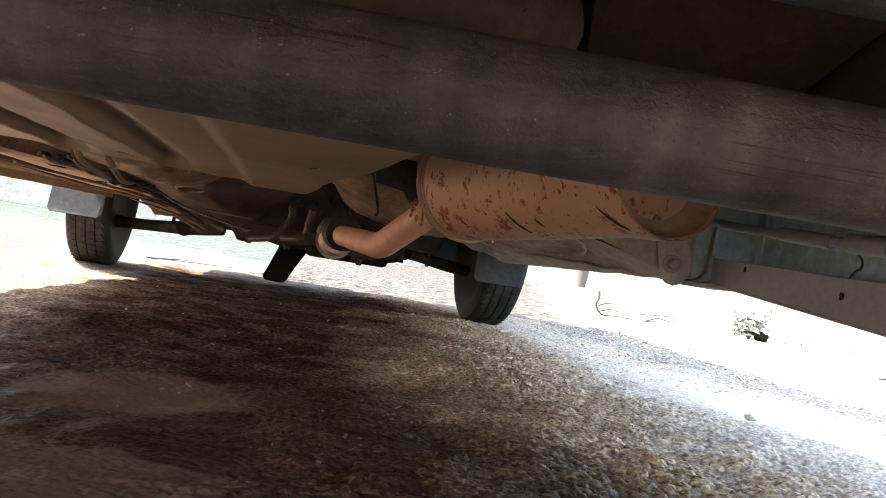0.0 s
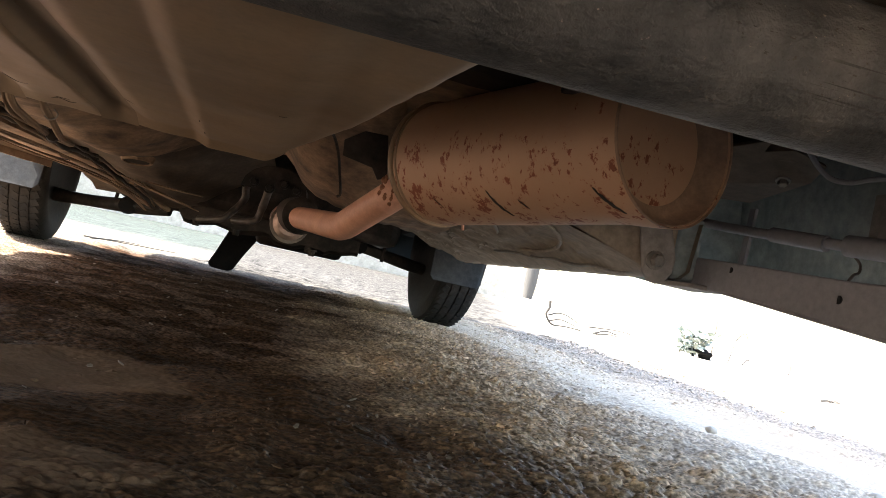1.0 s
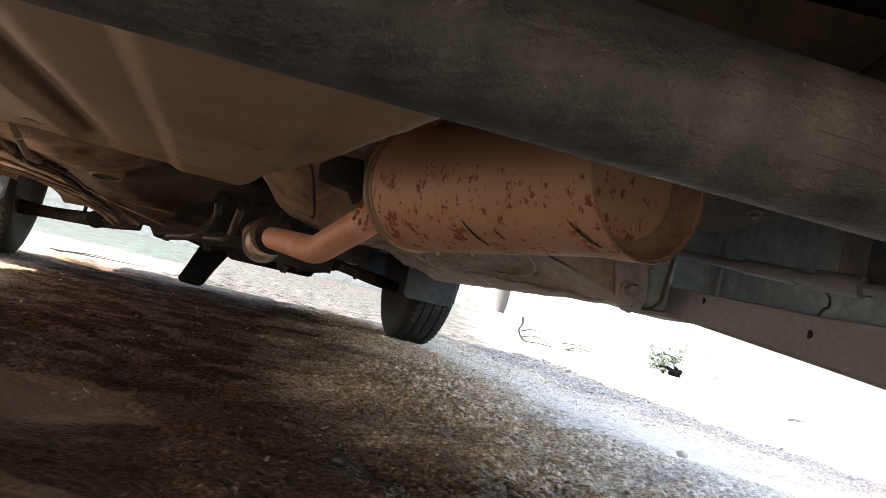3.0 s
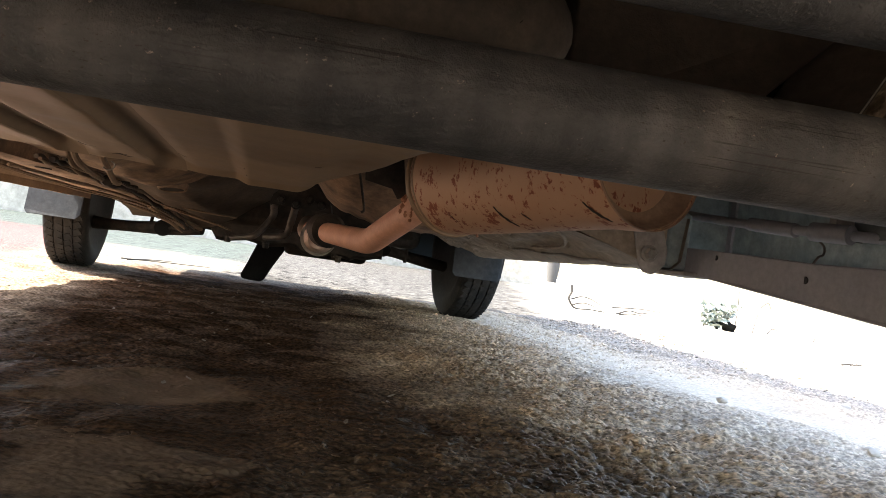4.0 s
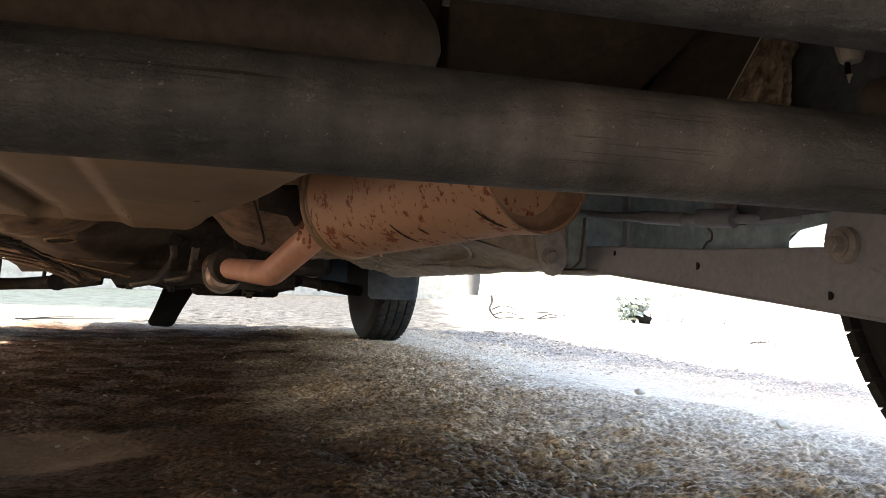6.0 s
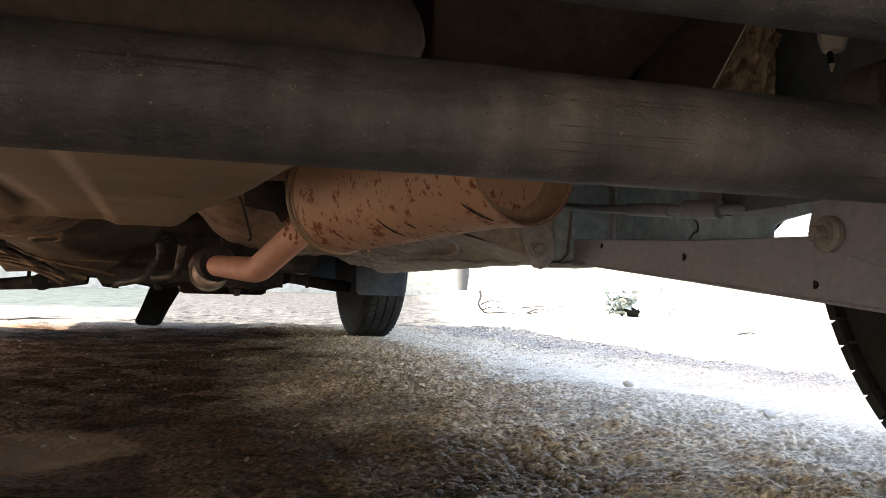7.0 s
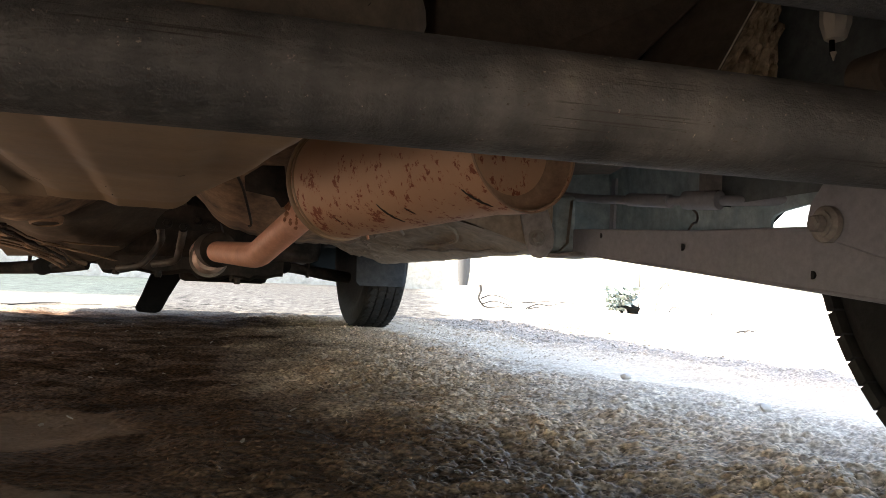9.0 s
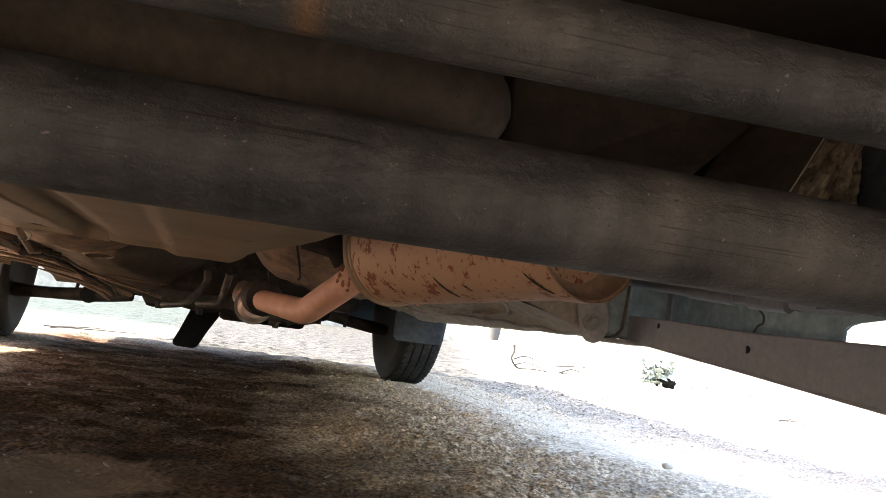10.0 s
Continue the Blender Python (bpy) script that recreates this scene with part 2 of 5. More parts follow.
FLOOR = dusty("dusty_underseal", (0.2, 0.13, 0.077), (0.34, 0.235, 0.152), 0.8, 0.0, 0.55, 140, 8, 0.0002, None, 0.14)
PAN = dusty("smeared_floor_underseal", (0.075, 0.048, 0.031), (0.33, 0.222, 0.143), 0.8, 0.0, 0.58, 110, 15, 0.0012, None, 0.2)
DARK_AND_SHADED = dusty("dark_and_shaded_brown", (0.02, 0.014, 0.0105), (0.052, 0.037, 0.028), 0.85, 0.0, 0.45, 60, 7)
BROWN = dusty("brown_dusty_steel", (0.075, 0.056, 0.042), (0.145, 0.113, 0.086), 0.8, 0.0, 0.5, 70, 9)

RAIL = dusty("dim_brown_rail_steel", (0.048, 0.035, 0.027), (0.105, 0.08, 0.062), 0.8, 0.0, 0.5, 70, 12)
CANISTER = dusty("dim_canister_paint", (0.065, 0.052, 0.04), (0.125, 0.1, 0.078), 0.75, 0.0, 0.5, 90, 14)


def axle_steel(name, gain=1.0, stain=None):
    """Brown-grey painted tube under dust: long scratches along it and faint runs across."""
    m, n, l, p = shader(name)
    co = n.new("ShaderNodeTexCoord").outputs["Object"]
    large = noise_tex(n, l, co, 16, 6, 0.65, (0.6, 1, 1))
    runs = noise_tex(n, l, co, 34, 4, 0.55, (1.0, 0.12, 0.12))
    fine = noise_tex(n, l, co, 220, 6, 0.7)
    lines = noise_tex(n, l, co, 640, 2, 0.5, (0.014, 1.0, 1.0))
    area = noise_tex(n, l, co, 6.5, 2, 0.5)
    c = ramp(n, [(p0, tuple(v * gain for v in q)) for p0, q in ((0.3, (0.031, 0.0305, 0.0295)), (0.52, (0.072, 0.0705, 0.068)), (0.72, (0.128, 0.125, 0.12)))])
    l.new(large, c.inputs[0])
    r = ramp(n, [(0.35, (0.6, 0.615, 0.63)), (0.65, (1.34, 1.32, 1.3))])
    l.new(runs, r.inputs[0])
    x = n.new("ShaderNodeMix")
    x.data_type, x.blend_type = "RGBA", "MULTIPLY"
    x.inputs["Factor"].default_value = 1.0
    l.new(c.outputs[0], x.inputs["A"])
    l.new(r.outputs[0], x.inputs["B"])
    s1 = ramp(n, [(0.625, (0, 0, 0)), (0.655, (1, 1, 1))])
    l.new(lines, s1.inputs[0])
    s2 = ramp(n, [(0.54, (0, 0, 0)), (0.6, (1, 1, 1))])
    l.new(area, s2.inputs[0])
    k = n.new("ShaderNodeMath")
    k.operation = "MULTIPLY"
    l.new(s1.outputs[0], k.inputs[0])
    l.new(s2.outputs[0], k.inputs[1])
    col = mix(n, l, k.outputs[0], x.outputs["Result"], (0.02, 0.016, 0.013))
    spots = ramp(n, [(0.645, (0, 0, 0)), (0.7, (1, 1, 1))])
    l.new(fine, spots.inputs[0])
    col = mix(n, l, spots.outputs[0], col, (0.24, 0.2, 0.165))
    chips = noise_tex(n, l, co, 620, 3, 0.55, (0.5, 1, 1))
    flaked = ramp(n, [(0.65, (0, 0, 0)), (0.675, (1, 1, 1))])
    l.new(chips, flaked.inputs[0])
    col = mix(n, l, flaked.outputs[0], col, (0.04, 0.03, 0.024))
    blot = ramp(n, [(0.36, (0.5, 0.51, 0.53)), (0.5, (0.96, 0.94, 0.92)), (0.66, (1.36, 1.27, 1.18))])
    l.new(noise_tex(n, l, co, 11, 6, 0.7, (0.7, 1, 1)), blot.inputs[0])
    y = n.new("ShaderNodeMix")
    y.data_type, y.blend_type = "RGBA", "MULTIPLY"
    y.inputs["Factor"].default_value = 1.0
    l.new(col, y.inputs["A"])
    l.new(blot.outputs[0], y.inputs["B"])
    col = y.outputs["Result"]
    if stain is not None:
        sx = n.new("ShaderNodeSeparateXYZ")
        l.new(co, sx.inputs[0])
        off = n.new("ShaderNodeMath")
        off.operation = "SUBTRACT"
        l.new(sx.outputs["X"], off.inputs[0])
        off.inputs[1].default_value = stain
        far = n.new("ShaderNodeMath")
        far.operation = "ABSOLUTE"
        l.new(off.outputs[0], far.inputs[0])
        near = n.new("ShaderNodeMapRange")
        near.inputs["From Min"].default_value, near.inputs["From Max"].default_value = 0.007, 0.001
        l.new(far.outputs[0], near.inputs["Value"])
        k2 = n.new("ShaderNodeMath")
        k2.operation = "MULTIPLY"
        l.new(near.outputs[0], k2.inputs[0])
        l.new(large, k2.inputs[1])
        col = mix(n, l, k2.outputs[0], col, (0.23, 0.11, 0.04))
    l.new(col, p.inputs["Base Color"])
    p.inputs["Roughness"].default_value = 0.62
    pits = noise_tex(n, l, co, 90, 4, 0.7)
    l.new(bump(n, l, fine, 0.55, 0.001, bump(n, l, pits, 0.7, 0.0045, bump(n, l, large, 0.4, 0.004))), p.inputs["Normal"])
    return m


AXLE = axle_steel("scratched_axle_steel", 0.8)
ROD_STEEL = axle_steel("rod_steel_with_rusty_smear", 0.66, 0.09 + 0.17)
ARM = dusty("dusty_dark_arm_paint", (0.215, 0.22, 0.245), (0.275, 0.272, 0.29), 0.65, 0.0, 0.5, 130, 7, 0.0004, None, 0.12)
BLACK = dusty("oily_black_metal", (0.015, 0.014, 0.013), (0.07, 0.055, 0.045), 0.6, 0.0, 0.4, 60, 12)
MUD = dusty("mud_caked_metal", (0.1, 0.065, 0.04), (0.8, 0.62, 0.42), 0.9, 0.0, 0.55, 60, 30, 0.005, (1.0, 1.0, 0.5), 0.4)
RUBBER = dusty("tyre_rubber", (0.014, 0.0145, 0.015), (0.034, 0.031, 0.028), 0.85, 0.0, 0.45, 80, 14)
RUBBER_AND_SHADE = dusty("matt_black_rubber_and_shade", (0.006, 0.006, 0.006), (0.014, 0.013, 0.012), 0.9, 0.0, 0.3, 80, 14)
RUST = dusty("crusted_rust", (0.2, 0.07, 0.035), (0.42, 0.2, 0.11), 0.9, 0.0, 0.5, 160, 40, 0.002)
GREY_PLASTIC = dusty("grey_flap_plastic", (0.033, 0.037, 0.041), (0.065, 0.067, 0.069), 0.8, 0.0, 0.4, 60, 9)
STEEL = dusty("bare_steel", (0.42, 0.33, 0.28), (0.52, 0.36, 0.28), 0.45, 0.35, 0.4, 90, 14)
BOLT = dusty("dusty_bolt_steel", (0.19, 0.175, 0.155), (0.28, 0.255, 0.225), 0.6, 0.1, 0.5, 90, 20)
BRACKET = dusty("dull_bracket_steel", (0.2, 0.185, 0.175), (0.3, 0.275, 0.255), 0.75, 0.0, 0.5, 70, 14)
PANEL = dusty("blue_grey_inner_panel_paint", (0.215, 0.28, 0.295), (0.345, 0.395, 0.395), 0.75, 0.0, 0.45, 60, 11)
HOUSING = dusty("blue_grey_housing_underseal", (0.085, 0.1, 0.104), (0.14, 0.155, 0.155), 0.8, 0.0, 0.45, 60, 9)
UNDERSEAL = dusty("dark_blue_grey_underseal", (0.016, 0.017, 0.018), (0.04, 0.04, 0.04), 0.8, 0.0, 0.4, 60, 8)
PAINT = plain("dark_blue_body_paint", (0.012, 0.018, 0.023), 0.45)
HOLE = plain("dark_hole", (0.006, 0.006, 0.006), 0.9)
GRIT = plain("pale_grit", (0.17, 0.15, 0.13), 0.8)
ROD = dusty("greasy_grey_rod", (0.06, 0.053, 0.048), (0.15, 0.12, 0.1), 0.5, 0.2, 0.4, 90, 20)
EDGE = plain("pale_edge", (0.62, 0.57, 0.48), 0.6)
GROOVE_SHADE = plain("groove_shade_brown", (0.21, 0.145, 0.088), 0.85)
STONE = plain("pale_stone", (0.42, 0.38, 0.33), 0.9)
STEM = plain("dry_stem", (0.032, 0.03, 0.027), 0.9)
LEAF = plain("pale_leaf", (0.22, 0.26, 0.235), 0.6)
CLOD = plain("dark_root_clod", (0.006, 0.006, 0.005), 0.95)
POST = plain("weathered_post", (0.055, 0.055, 0.054), 0.9)
GREENWASH = dusty("faded_pale_wash", (0.36, 0.33, 0.27), (0.5, 0.45, 0.37), 0.9, 0.0, 0.5, 9, 1.5)
CHIP = plain("pale_dry_chip", (0.16, 0.125, 0.095), 0.85)
WHITE_RUBBER = plain("pale_bump_rubber", (0.4, 0.36, 0.3), 0.6)


for dull in (BLACK, RUBBER, RUBBER_AND_SHADE, GREY_PLASTIC, UNDERSEAL, CLOD):
    dull.node_tree.nodes["Principled BSDF"].inputs["Specular IOR Level"].default_value = 0.14


# ---- mesh helpers ----
def part(name, bm, material, parent, label="", smooth=True, bevel=0.0):
    me = bpy.data.meshes.new(name)
    bmesh.ops.recalc_face_normals(bm, faces=bm.faces)
    bm.to_mesh(me)
    bm.free()
    if smooth:
        me.shade_smooth()
        me.set_sharp_from_angle(angle=radians(38))
    me.materials.append(material)
    ob = new(name, me)
    ob.parent = parent
    if bevel:
        b = ob.modifiers.new("bevel", "BEVEL")
        b.width, b.segments, b.limit_method, b.angle_limit = bevel, 2, "ANGLE", radians(40)
    return tagged(ob, label)


def empty(name, at, label, category, group="", kind=""):
    ob = new(name)
    ob.location = at
    return tagged(ob, label, category, group, kind)


def rings(bm, loops, closed=True, caps=True):
    """Skin a list of point loops."""
    rows = [[bm.verts.new(p) for p in loop] for loop in loops]
    n = len(rows[0])
    for a, b in zip(rows, rows[1:]):
        for i in range(n if closed else n - 1):
            j = (i + 1) % n
            bm.faces.new((a[i], a[j], b[j], b[i]))
    if caps and closed:
        bm.faces.new(rows[0][::-1])
        bm.faces.new(rows[-1])
    return bm


def smooth_path(points, steps=6):
    """Catmull-Rom through the points."""
    pts = [Vector(p) for p in points]
    pts = [pts[0] * 2 - pts[1]] + pts + [pts[-1] * 2 - pts[-2]]
    out = []
    for a, b, c, d in zip(pts, pts[1:], pts[2:], pts[3:]):
        for k in range(steps):
            t = k / steps
            out.append(0.5 * (2 * b + (c - a) * t + (2 * a - 5 * b + 4 * c - d) * t * t + (3 * b - a - 3 * c + d) * t ** 3))
    return out + [pts[-2]]


def sweep(bm, path, radius, segs=12, flat=1.0, caps=True):
    """A tube along the path; radius is a number or a function of 0..1; flat squashes it vertically."""
    path = [Vector(p) for p in path]
    loops = []
    side = None
    for i, p in enumerate(path):
        d = (path[min(i + 1, len(path) - 1)] - path[max(i - 1, 0)]).normalized()
        ref = Vector((0, 0, 1)) if abs(d.z) < 0.9 else Vector((1, 0, 0))
        u = d.cross(ref).normalized()
        if side and u.dot(side) < 0:
            u = -u
        side = u
        v = u.cross(d)
        r = radius(i / (len(path) - 1)) if callable(radius) else radius
        loops.append([p + u * r * math.cos(a) + v * r * flat * math.sin(a) for a in [2 * math.pi * k / segs for k in range(segs)]])
    return rings(bm, loops, True, caps)


def block(bm, centre, size, m=None):
    """A box, turned by m about its centre."""
    g = bmesh.ops.create_cube(bm, size=1.0)
    t = Matrix.Translation(centre) @ (m or Matrix()) @ Matrix.Diagonal((*size, 1))
    bmesh.ops.transform(bm, matrix=t, verts=g["verts"])
    return bm


def slab(bm, outline, offset, place=None):
    """A flat outline (3D points) thickened by the vector offset."""
    o = Vector(offset)
    a = [bm.verts.new(Vector(p)) for p in outline]
    b = [bm.verts.new(Vector(p) + o) for p in outline]
    bm.faces.new(a[::-1])
    bm.faces.new(b)
    n = len(a)
    for i in range(n):
        bm.faces.new((a[i], a[(i + 1) % n], b[(i + 1) % n], b[i]))
    return bm


def disc_stack(bm, profile, axis_point, axis, segs=32):
    """A turned shape: profile of (along, radius) about an axis."""
    ax = Vector(axis).normalized()
    ref = Vector((0, 0, 1)) if abs(ax.z) < 0.9 else Vector((1, 0, 0))
    u = ax.cross(ref).normalized()
    v = ax.cross(u)
    p0 = Vector(axis_point)
    loops = [[p0 + ax * s + u * r * math.cos(a) + v * r * math.sin(a) for a in [2 * math.pi * k / segs for k in range(segs)]] for s, r in profile]
    return rings(bm, loops, True, profile[0][1] > 1e-4)


def hexbolt(bm, at, axis, r, h):
    """A hexagon head on a washer."""
    disc_stack(bm, [(0, r * 1.45), (h * 0.22, r * 1.45), (h * 0.25, r * 1.3)], at, axis, 20)
    disc_stack(bm, [(h * 0.2, r), (h * 0.85, r), (h, r * 0.8)], at, axis, 6)
    return bm


# ---- ground ----
def lattice(lo, hi, step, far, grow=1.25):
    """Even steps from lo to hi, then wider and wider ones out to +-far."""
    mid = list(np.arange(lo, hi, step))
    up, s = [hi], step
    while up[-1] < far:
        s *= grow
        up.append(up[-1] + s)
    dn, s = [], step
    x = lo
    while x > -far:
        s *= grow
        x -= s
        dn.append(x)
    return np.array(dn[::-1] + mid + up)


def value_noise(x, y, scale, seed):
    """Smooth 2D noise on a lattice, -1..1."""
    rng = np.random.RandomState(seed)
    table = rng.uniform(-1, 1, (256, 256))
    fx, fy = x * scale, y * scale
    ix, iy = np.floor(fx).astype(int), np.floor(fy).astype(int)
    tx, ty = fx - ix, fy - iy
    tx, ty = tx * tx * (3 - 2 * tx), ty * ty * (3 - 2 * ty)
    g = lambda a, b: table[a % 256, b % 256]
    return (g(ix, iy) * (1 - tx) + g(ix + 1, iy) * tx) * (1 - ty) + (g(ix, iy + 1) * (1 - tx) + g(ix + 1, iy + 1) * tx) * ty


def clods(x, y, cell, seed):
    """Packed rounded grains on a jittered lattice, 0..1."""
    rng = np.random.RandomState(seed)
    jx, jy, rad, amp = rng.uniform(0, 1, (4, 256, 256))
    ca, sa = math.cos(seed * 0.7), math.sin(seed * 0.7)
    u, v = (x * ca + y * sa) / cell, (y * ca - x * sa) / cell
    iu, iv = np.floor(u).astype(int), np.floor(v).astype(int)
    h = np.zeros_like(u)
    for a in (-1, 0, 1):
        for b in (-1, 0, 1):
            k = ((iu + a) % 256, (iv + b) % 256)
            du, dv = u - (iu + a + jx[k]), v - (iv + b + jy[k])
            r = 0.45 + 0.5 * rad[k]
            lean = du * (jx[k] - 0.5) * 0.9 + dv * (jy[k] - 0.5) * 0.9
            h = np.maximum(h, np.clip(1 - (du * du + dv * dv) / (r * r), 0, 1) ** 0.48 * (0.35 + 0.65 * amp[k] + lean))
    return h


def ground_height(x, y):
    """Even ground with shallow swells; packed grains everywhere, coarser towards the sunlit side, and a few smooth dusted places."""
    near = np.exp(-np.maximum(0, np.hypot(x - 0.2, y - 1.6) - 3.0) / 3.0)
    rough = np.clip(0.34 + 0.95 * x + 0.3 * value_noise(x, y, 2.6, 6) + 0.25 * value_noise(x, y, 8.0, 7), 0.3, 1.05)
    rough = rough * (1 - 0.85 * np.exp(-((x + 0.13) / 0.12) ** 2 - ((y - 1.06) / 0.1) ** 2))
    h = 0.006 * value_noise(x, y, 3.1, 1) + 0.005 * value_noise(x, y, 9.0, 2) + 0.0035 * value_noise(x, y, 27.0, 3)
    smooth = np.clip((x - 0.45) / 0.35, 0, 1)
    coarse = 1 - 0.75 * np.exp(-((x + 0.25 * y - 1.32) / 0.13) ** 2)
    u = np.interp(x, [-900, 0.1, 0.5, 900], [-899.9 * 0.8, 0.08, 0.28, 0.28 + 899.5 * 0.35])
    trod = 1 - 0.6 * np.clip((0.25 - x) / 0.3, 0, 1) * np.clip((1.25 - y) / 0.3, 0, 1)
    grain = (0.003 + 0.001 * smooth) * trod * clods(u, y, 0.021, 11) * np.clip(rough, 0.3, 1) + (0.0065 - 0.0015 * smooth) * trod * clods(u, y, 0.009, 12) + (0.0075 - 0.0025 * smooth) * trod * clods(u, y, 0.0058, 13) + 0.003 * clods(u * 1.2, y, 0.0042, 14)
    grain = grain * coarse
    ridge = 1 - np.abs(value_noise(x * 0.28 + y * 0.1, y, 30.0, 8)) * 2
    h = h + 0.006 * ridge * np.clip(0.3 + x, 0.1, 1) * coarse
    edge = np.clip((3.6 - y) / 0.3, 0, 1) * np.clip((1.75 - x) / 0.15, 0, 1) * np.clip((x + 1.1) / 0.15, 0, 1)
    return h * near + (grain * rough - 0.009) * edge


def make_ground():
    fine = [-0.22]
    while fine[-1] < 0.95:
        fine.append(fine[-1] + 0.0018)
    outer = lattice(-0.9, 1.6, 0.0042, 900)
    xs = np.concatenate([outer[outer < -0.223], fine, outer[outer > fine[-1] + 0.002]])
    ys, step = [0.7], 0.0026
    while ys[-1] < 3.5:
        ys.append(ys[-1] + 0.0021 * max(0.75, ys[-1]))
    while ys[-1] < 900:
        step = max(step * 1.25, 0.012)
        ys.append(ys[-1] + step)
    back = [0.7]
    while back[-1] > -900:
        back.append(back[-1] - 0.02 * 1.25 ** len(back))
    ys = np.array(back[:0:-1] + ys)
    gx, gy = np.meshgrid(xs, ys)
    gz = ground_height(gx, gy)
    co = np.stack([gx, gy, gz], -1).reshape(-1, 3)
    w, h = len(xs), len(ys)
    i = np.arange(w * h).reshape(h, w)
    q = np.stack([i[:-1, :-1], i[:-1, 1:], i[1:, 1:], i[1:, :-1]], -1).reshape(-1, 4)
    me = bpy.data.meshes.new("ground")
    me.from_pydata(co.tolist(), [], q.tolist())
    me.shade_smooth()
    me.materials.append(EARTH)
    tagged(new("ground", me), "dry brown earth with fine gravel, sunlit and pale beyond the car", "ground", kind="structure")


make_ground()

# ---- the car ----
CX = -0.17
RX = 0.74  # middle of the rear tyres, from the side of the camera
car = empty("car", (CX, 1.7, 0), "parked small car with a dusty tan underbody, standing on dry earth", "car")
car_at = Matrix.Translation(-Vector((CX, 1.7, 0)))


def cpart(name, bm, material, label="", parent=None, **kw):
    """A part of the car, or of one of its parts, given in world places."""
    bmesh.ops.transform(bm, matrix=car_at, verts=bm.verts)
    return part(name, bm, material, parent or car, label, **kw)


def side_x(s, y, z):
    """How far out the body's side stands."""
    w = 0.84 if s > 0 else 0.74
    w += 0.04 * max(0.0, min(1.0, (2.9 - y) / 2.4))
    flare = max(0.0, min(1.0, (1.15 - y) / 0.35)) * max(0.0, min(1.0, (z - 0.3) / 0.15)) * max(0.0, min(1.0, (1.0 - z) / 0.2))
    w += flare * (0.12 if s > 0 else 0.22)
    if z < 0.45:
        w -= (0.45 - z) * (0.15 if s > 0 else 0.62)
    if z > 0.62:
        w -= 0.3 * (z - 0.62)
    if z > 0.95:
        w -= 0.26 * (z - 0.95)
    return CX + s * w


def body():
    """The closed shell over the floor: bumpers, bonnet, roof and tail in one skin."""
    prof = [(-0.10, 0.225), (-0.2, 0.4), (-0.2, 0.7), (-0.16, 0.92), (-0.02, 1.35), (0.25, 1.5), (1.5, 1.53), (1.95, 1.42), (2.55, 1.0), (3.25, 0.86), (3.5, 0.68), (3.54, 0.42), (3.44, 0.2)]
    # points along each stretch, so that the skin and the sides share one edge
    prof = [(y0 + (y1 - y0) * k / 8, z0 + (z1 - z0) * k / 8) for (y0, z0), (y1, z1) in zip(prof, prof[1:]) for k in range(8)] + prof[-1:]
    bm = bmesh.new()
    n = 8
    loops = []
    for y, z in prof:
        a, b = side_x(-1, y, z), side_x(1, y, z)
        loops.append([(a + (b - a) * k / n, y, z) for k in range(n + 1)])
    rings(bm, loops, closed=False)
    cpart("body", bm, PAINT, "dark blue painted body shell")
    def arch(yc, r, n=14):
        return [(yc + r * math.cos(a), 0.285 + r * math.sin(a)) for a in [math.pi - math.pi * k / n for k in range(n + 1)]]
    for s in (-1, 1):
        low = [(-0.1, 0.225), (0.02, 0.24)] + arch(0.48, 0.39) + [(0.872, 0.245), (0.95, 0.245), (1.5, 0.245), (2.2, 0.245), (2.48, 0.245)] + arch(2.87, 0.36) + [(3.3, 0.22), (3.44, 0.2)]
        top = prof[-2:0:-1]
        bm = bmesh.new()
        face = bm.faces.new([bm.verts.new((0, y, z)) for y, z in low + top])
        bmesh.ops.triangulate(bm, faces=[face])
        for z in (0.45, 0.62, 0.95):
            bmesh.ops.bisect_plane(bm, geom=bm.verts[:] + bm.edges[:] + bm.faces[:], plane_co=(0, 0, z), plane_no=(0, 0, 1))
        for v in bm.verts:
            v.co.x = side_x(s, v.co.y, v.co.z)
        cpart("side_panel", bm, PAINT, smooth=True)
    # inner wheel housings, closed boxes of dark underseal round each wheel
    for s in (-1, 1):
        for yc, inner, low in ((0.48, 0.805, 0.281), (2.87, 0.55, 0.30)):
            bm = bmesh.new()
            xi = CX + s * inner
            pts = [(yc - 0.42, low), (yc - 0.4, 0.45), (yc - 0.25, 0.62), (yc, 0.68), (yc + 0.25, 0.62), (yc + 0.4, 0.45), (yc + 0.42, low)]
            rings(bm, [[(xi, y, z) for y, z in pts], [(side_x(s, y, z) - s * 0.01, y, z) for y, z in pts]], closed=False)
            f = bm.faces.new([bm.verts.new((xi, y, z)) for y, z in pts])
            cpart("wheel_housing", bm, UNDERSEAL if yc > 1 else HOUSING, "dark wheel housing")


body()


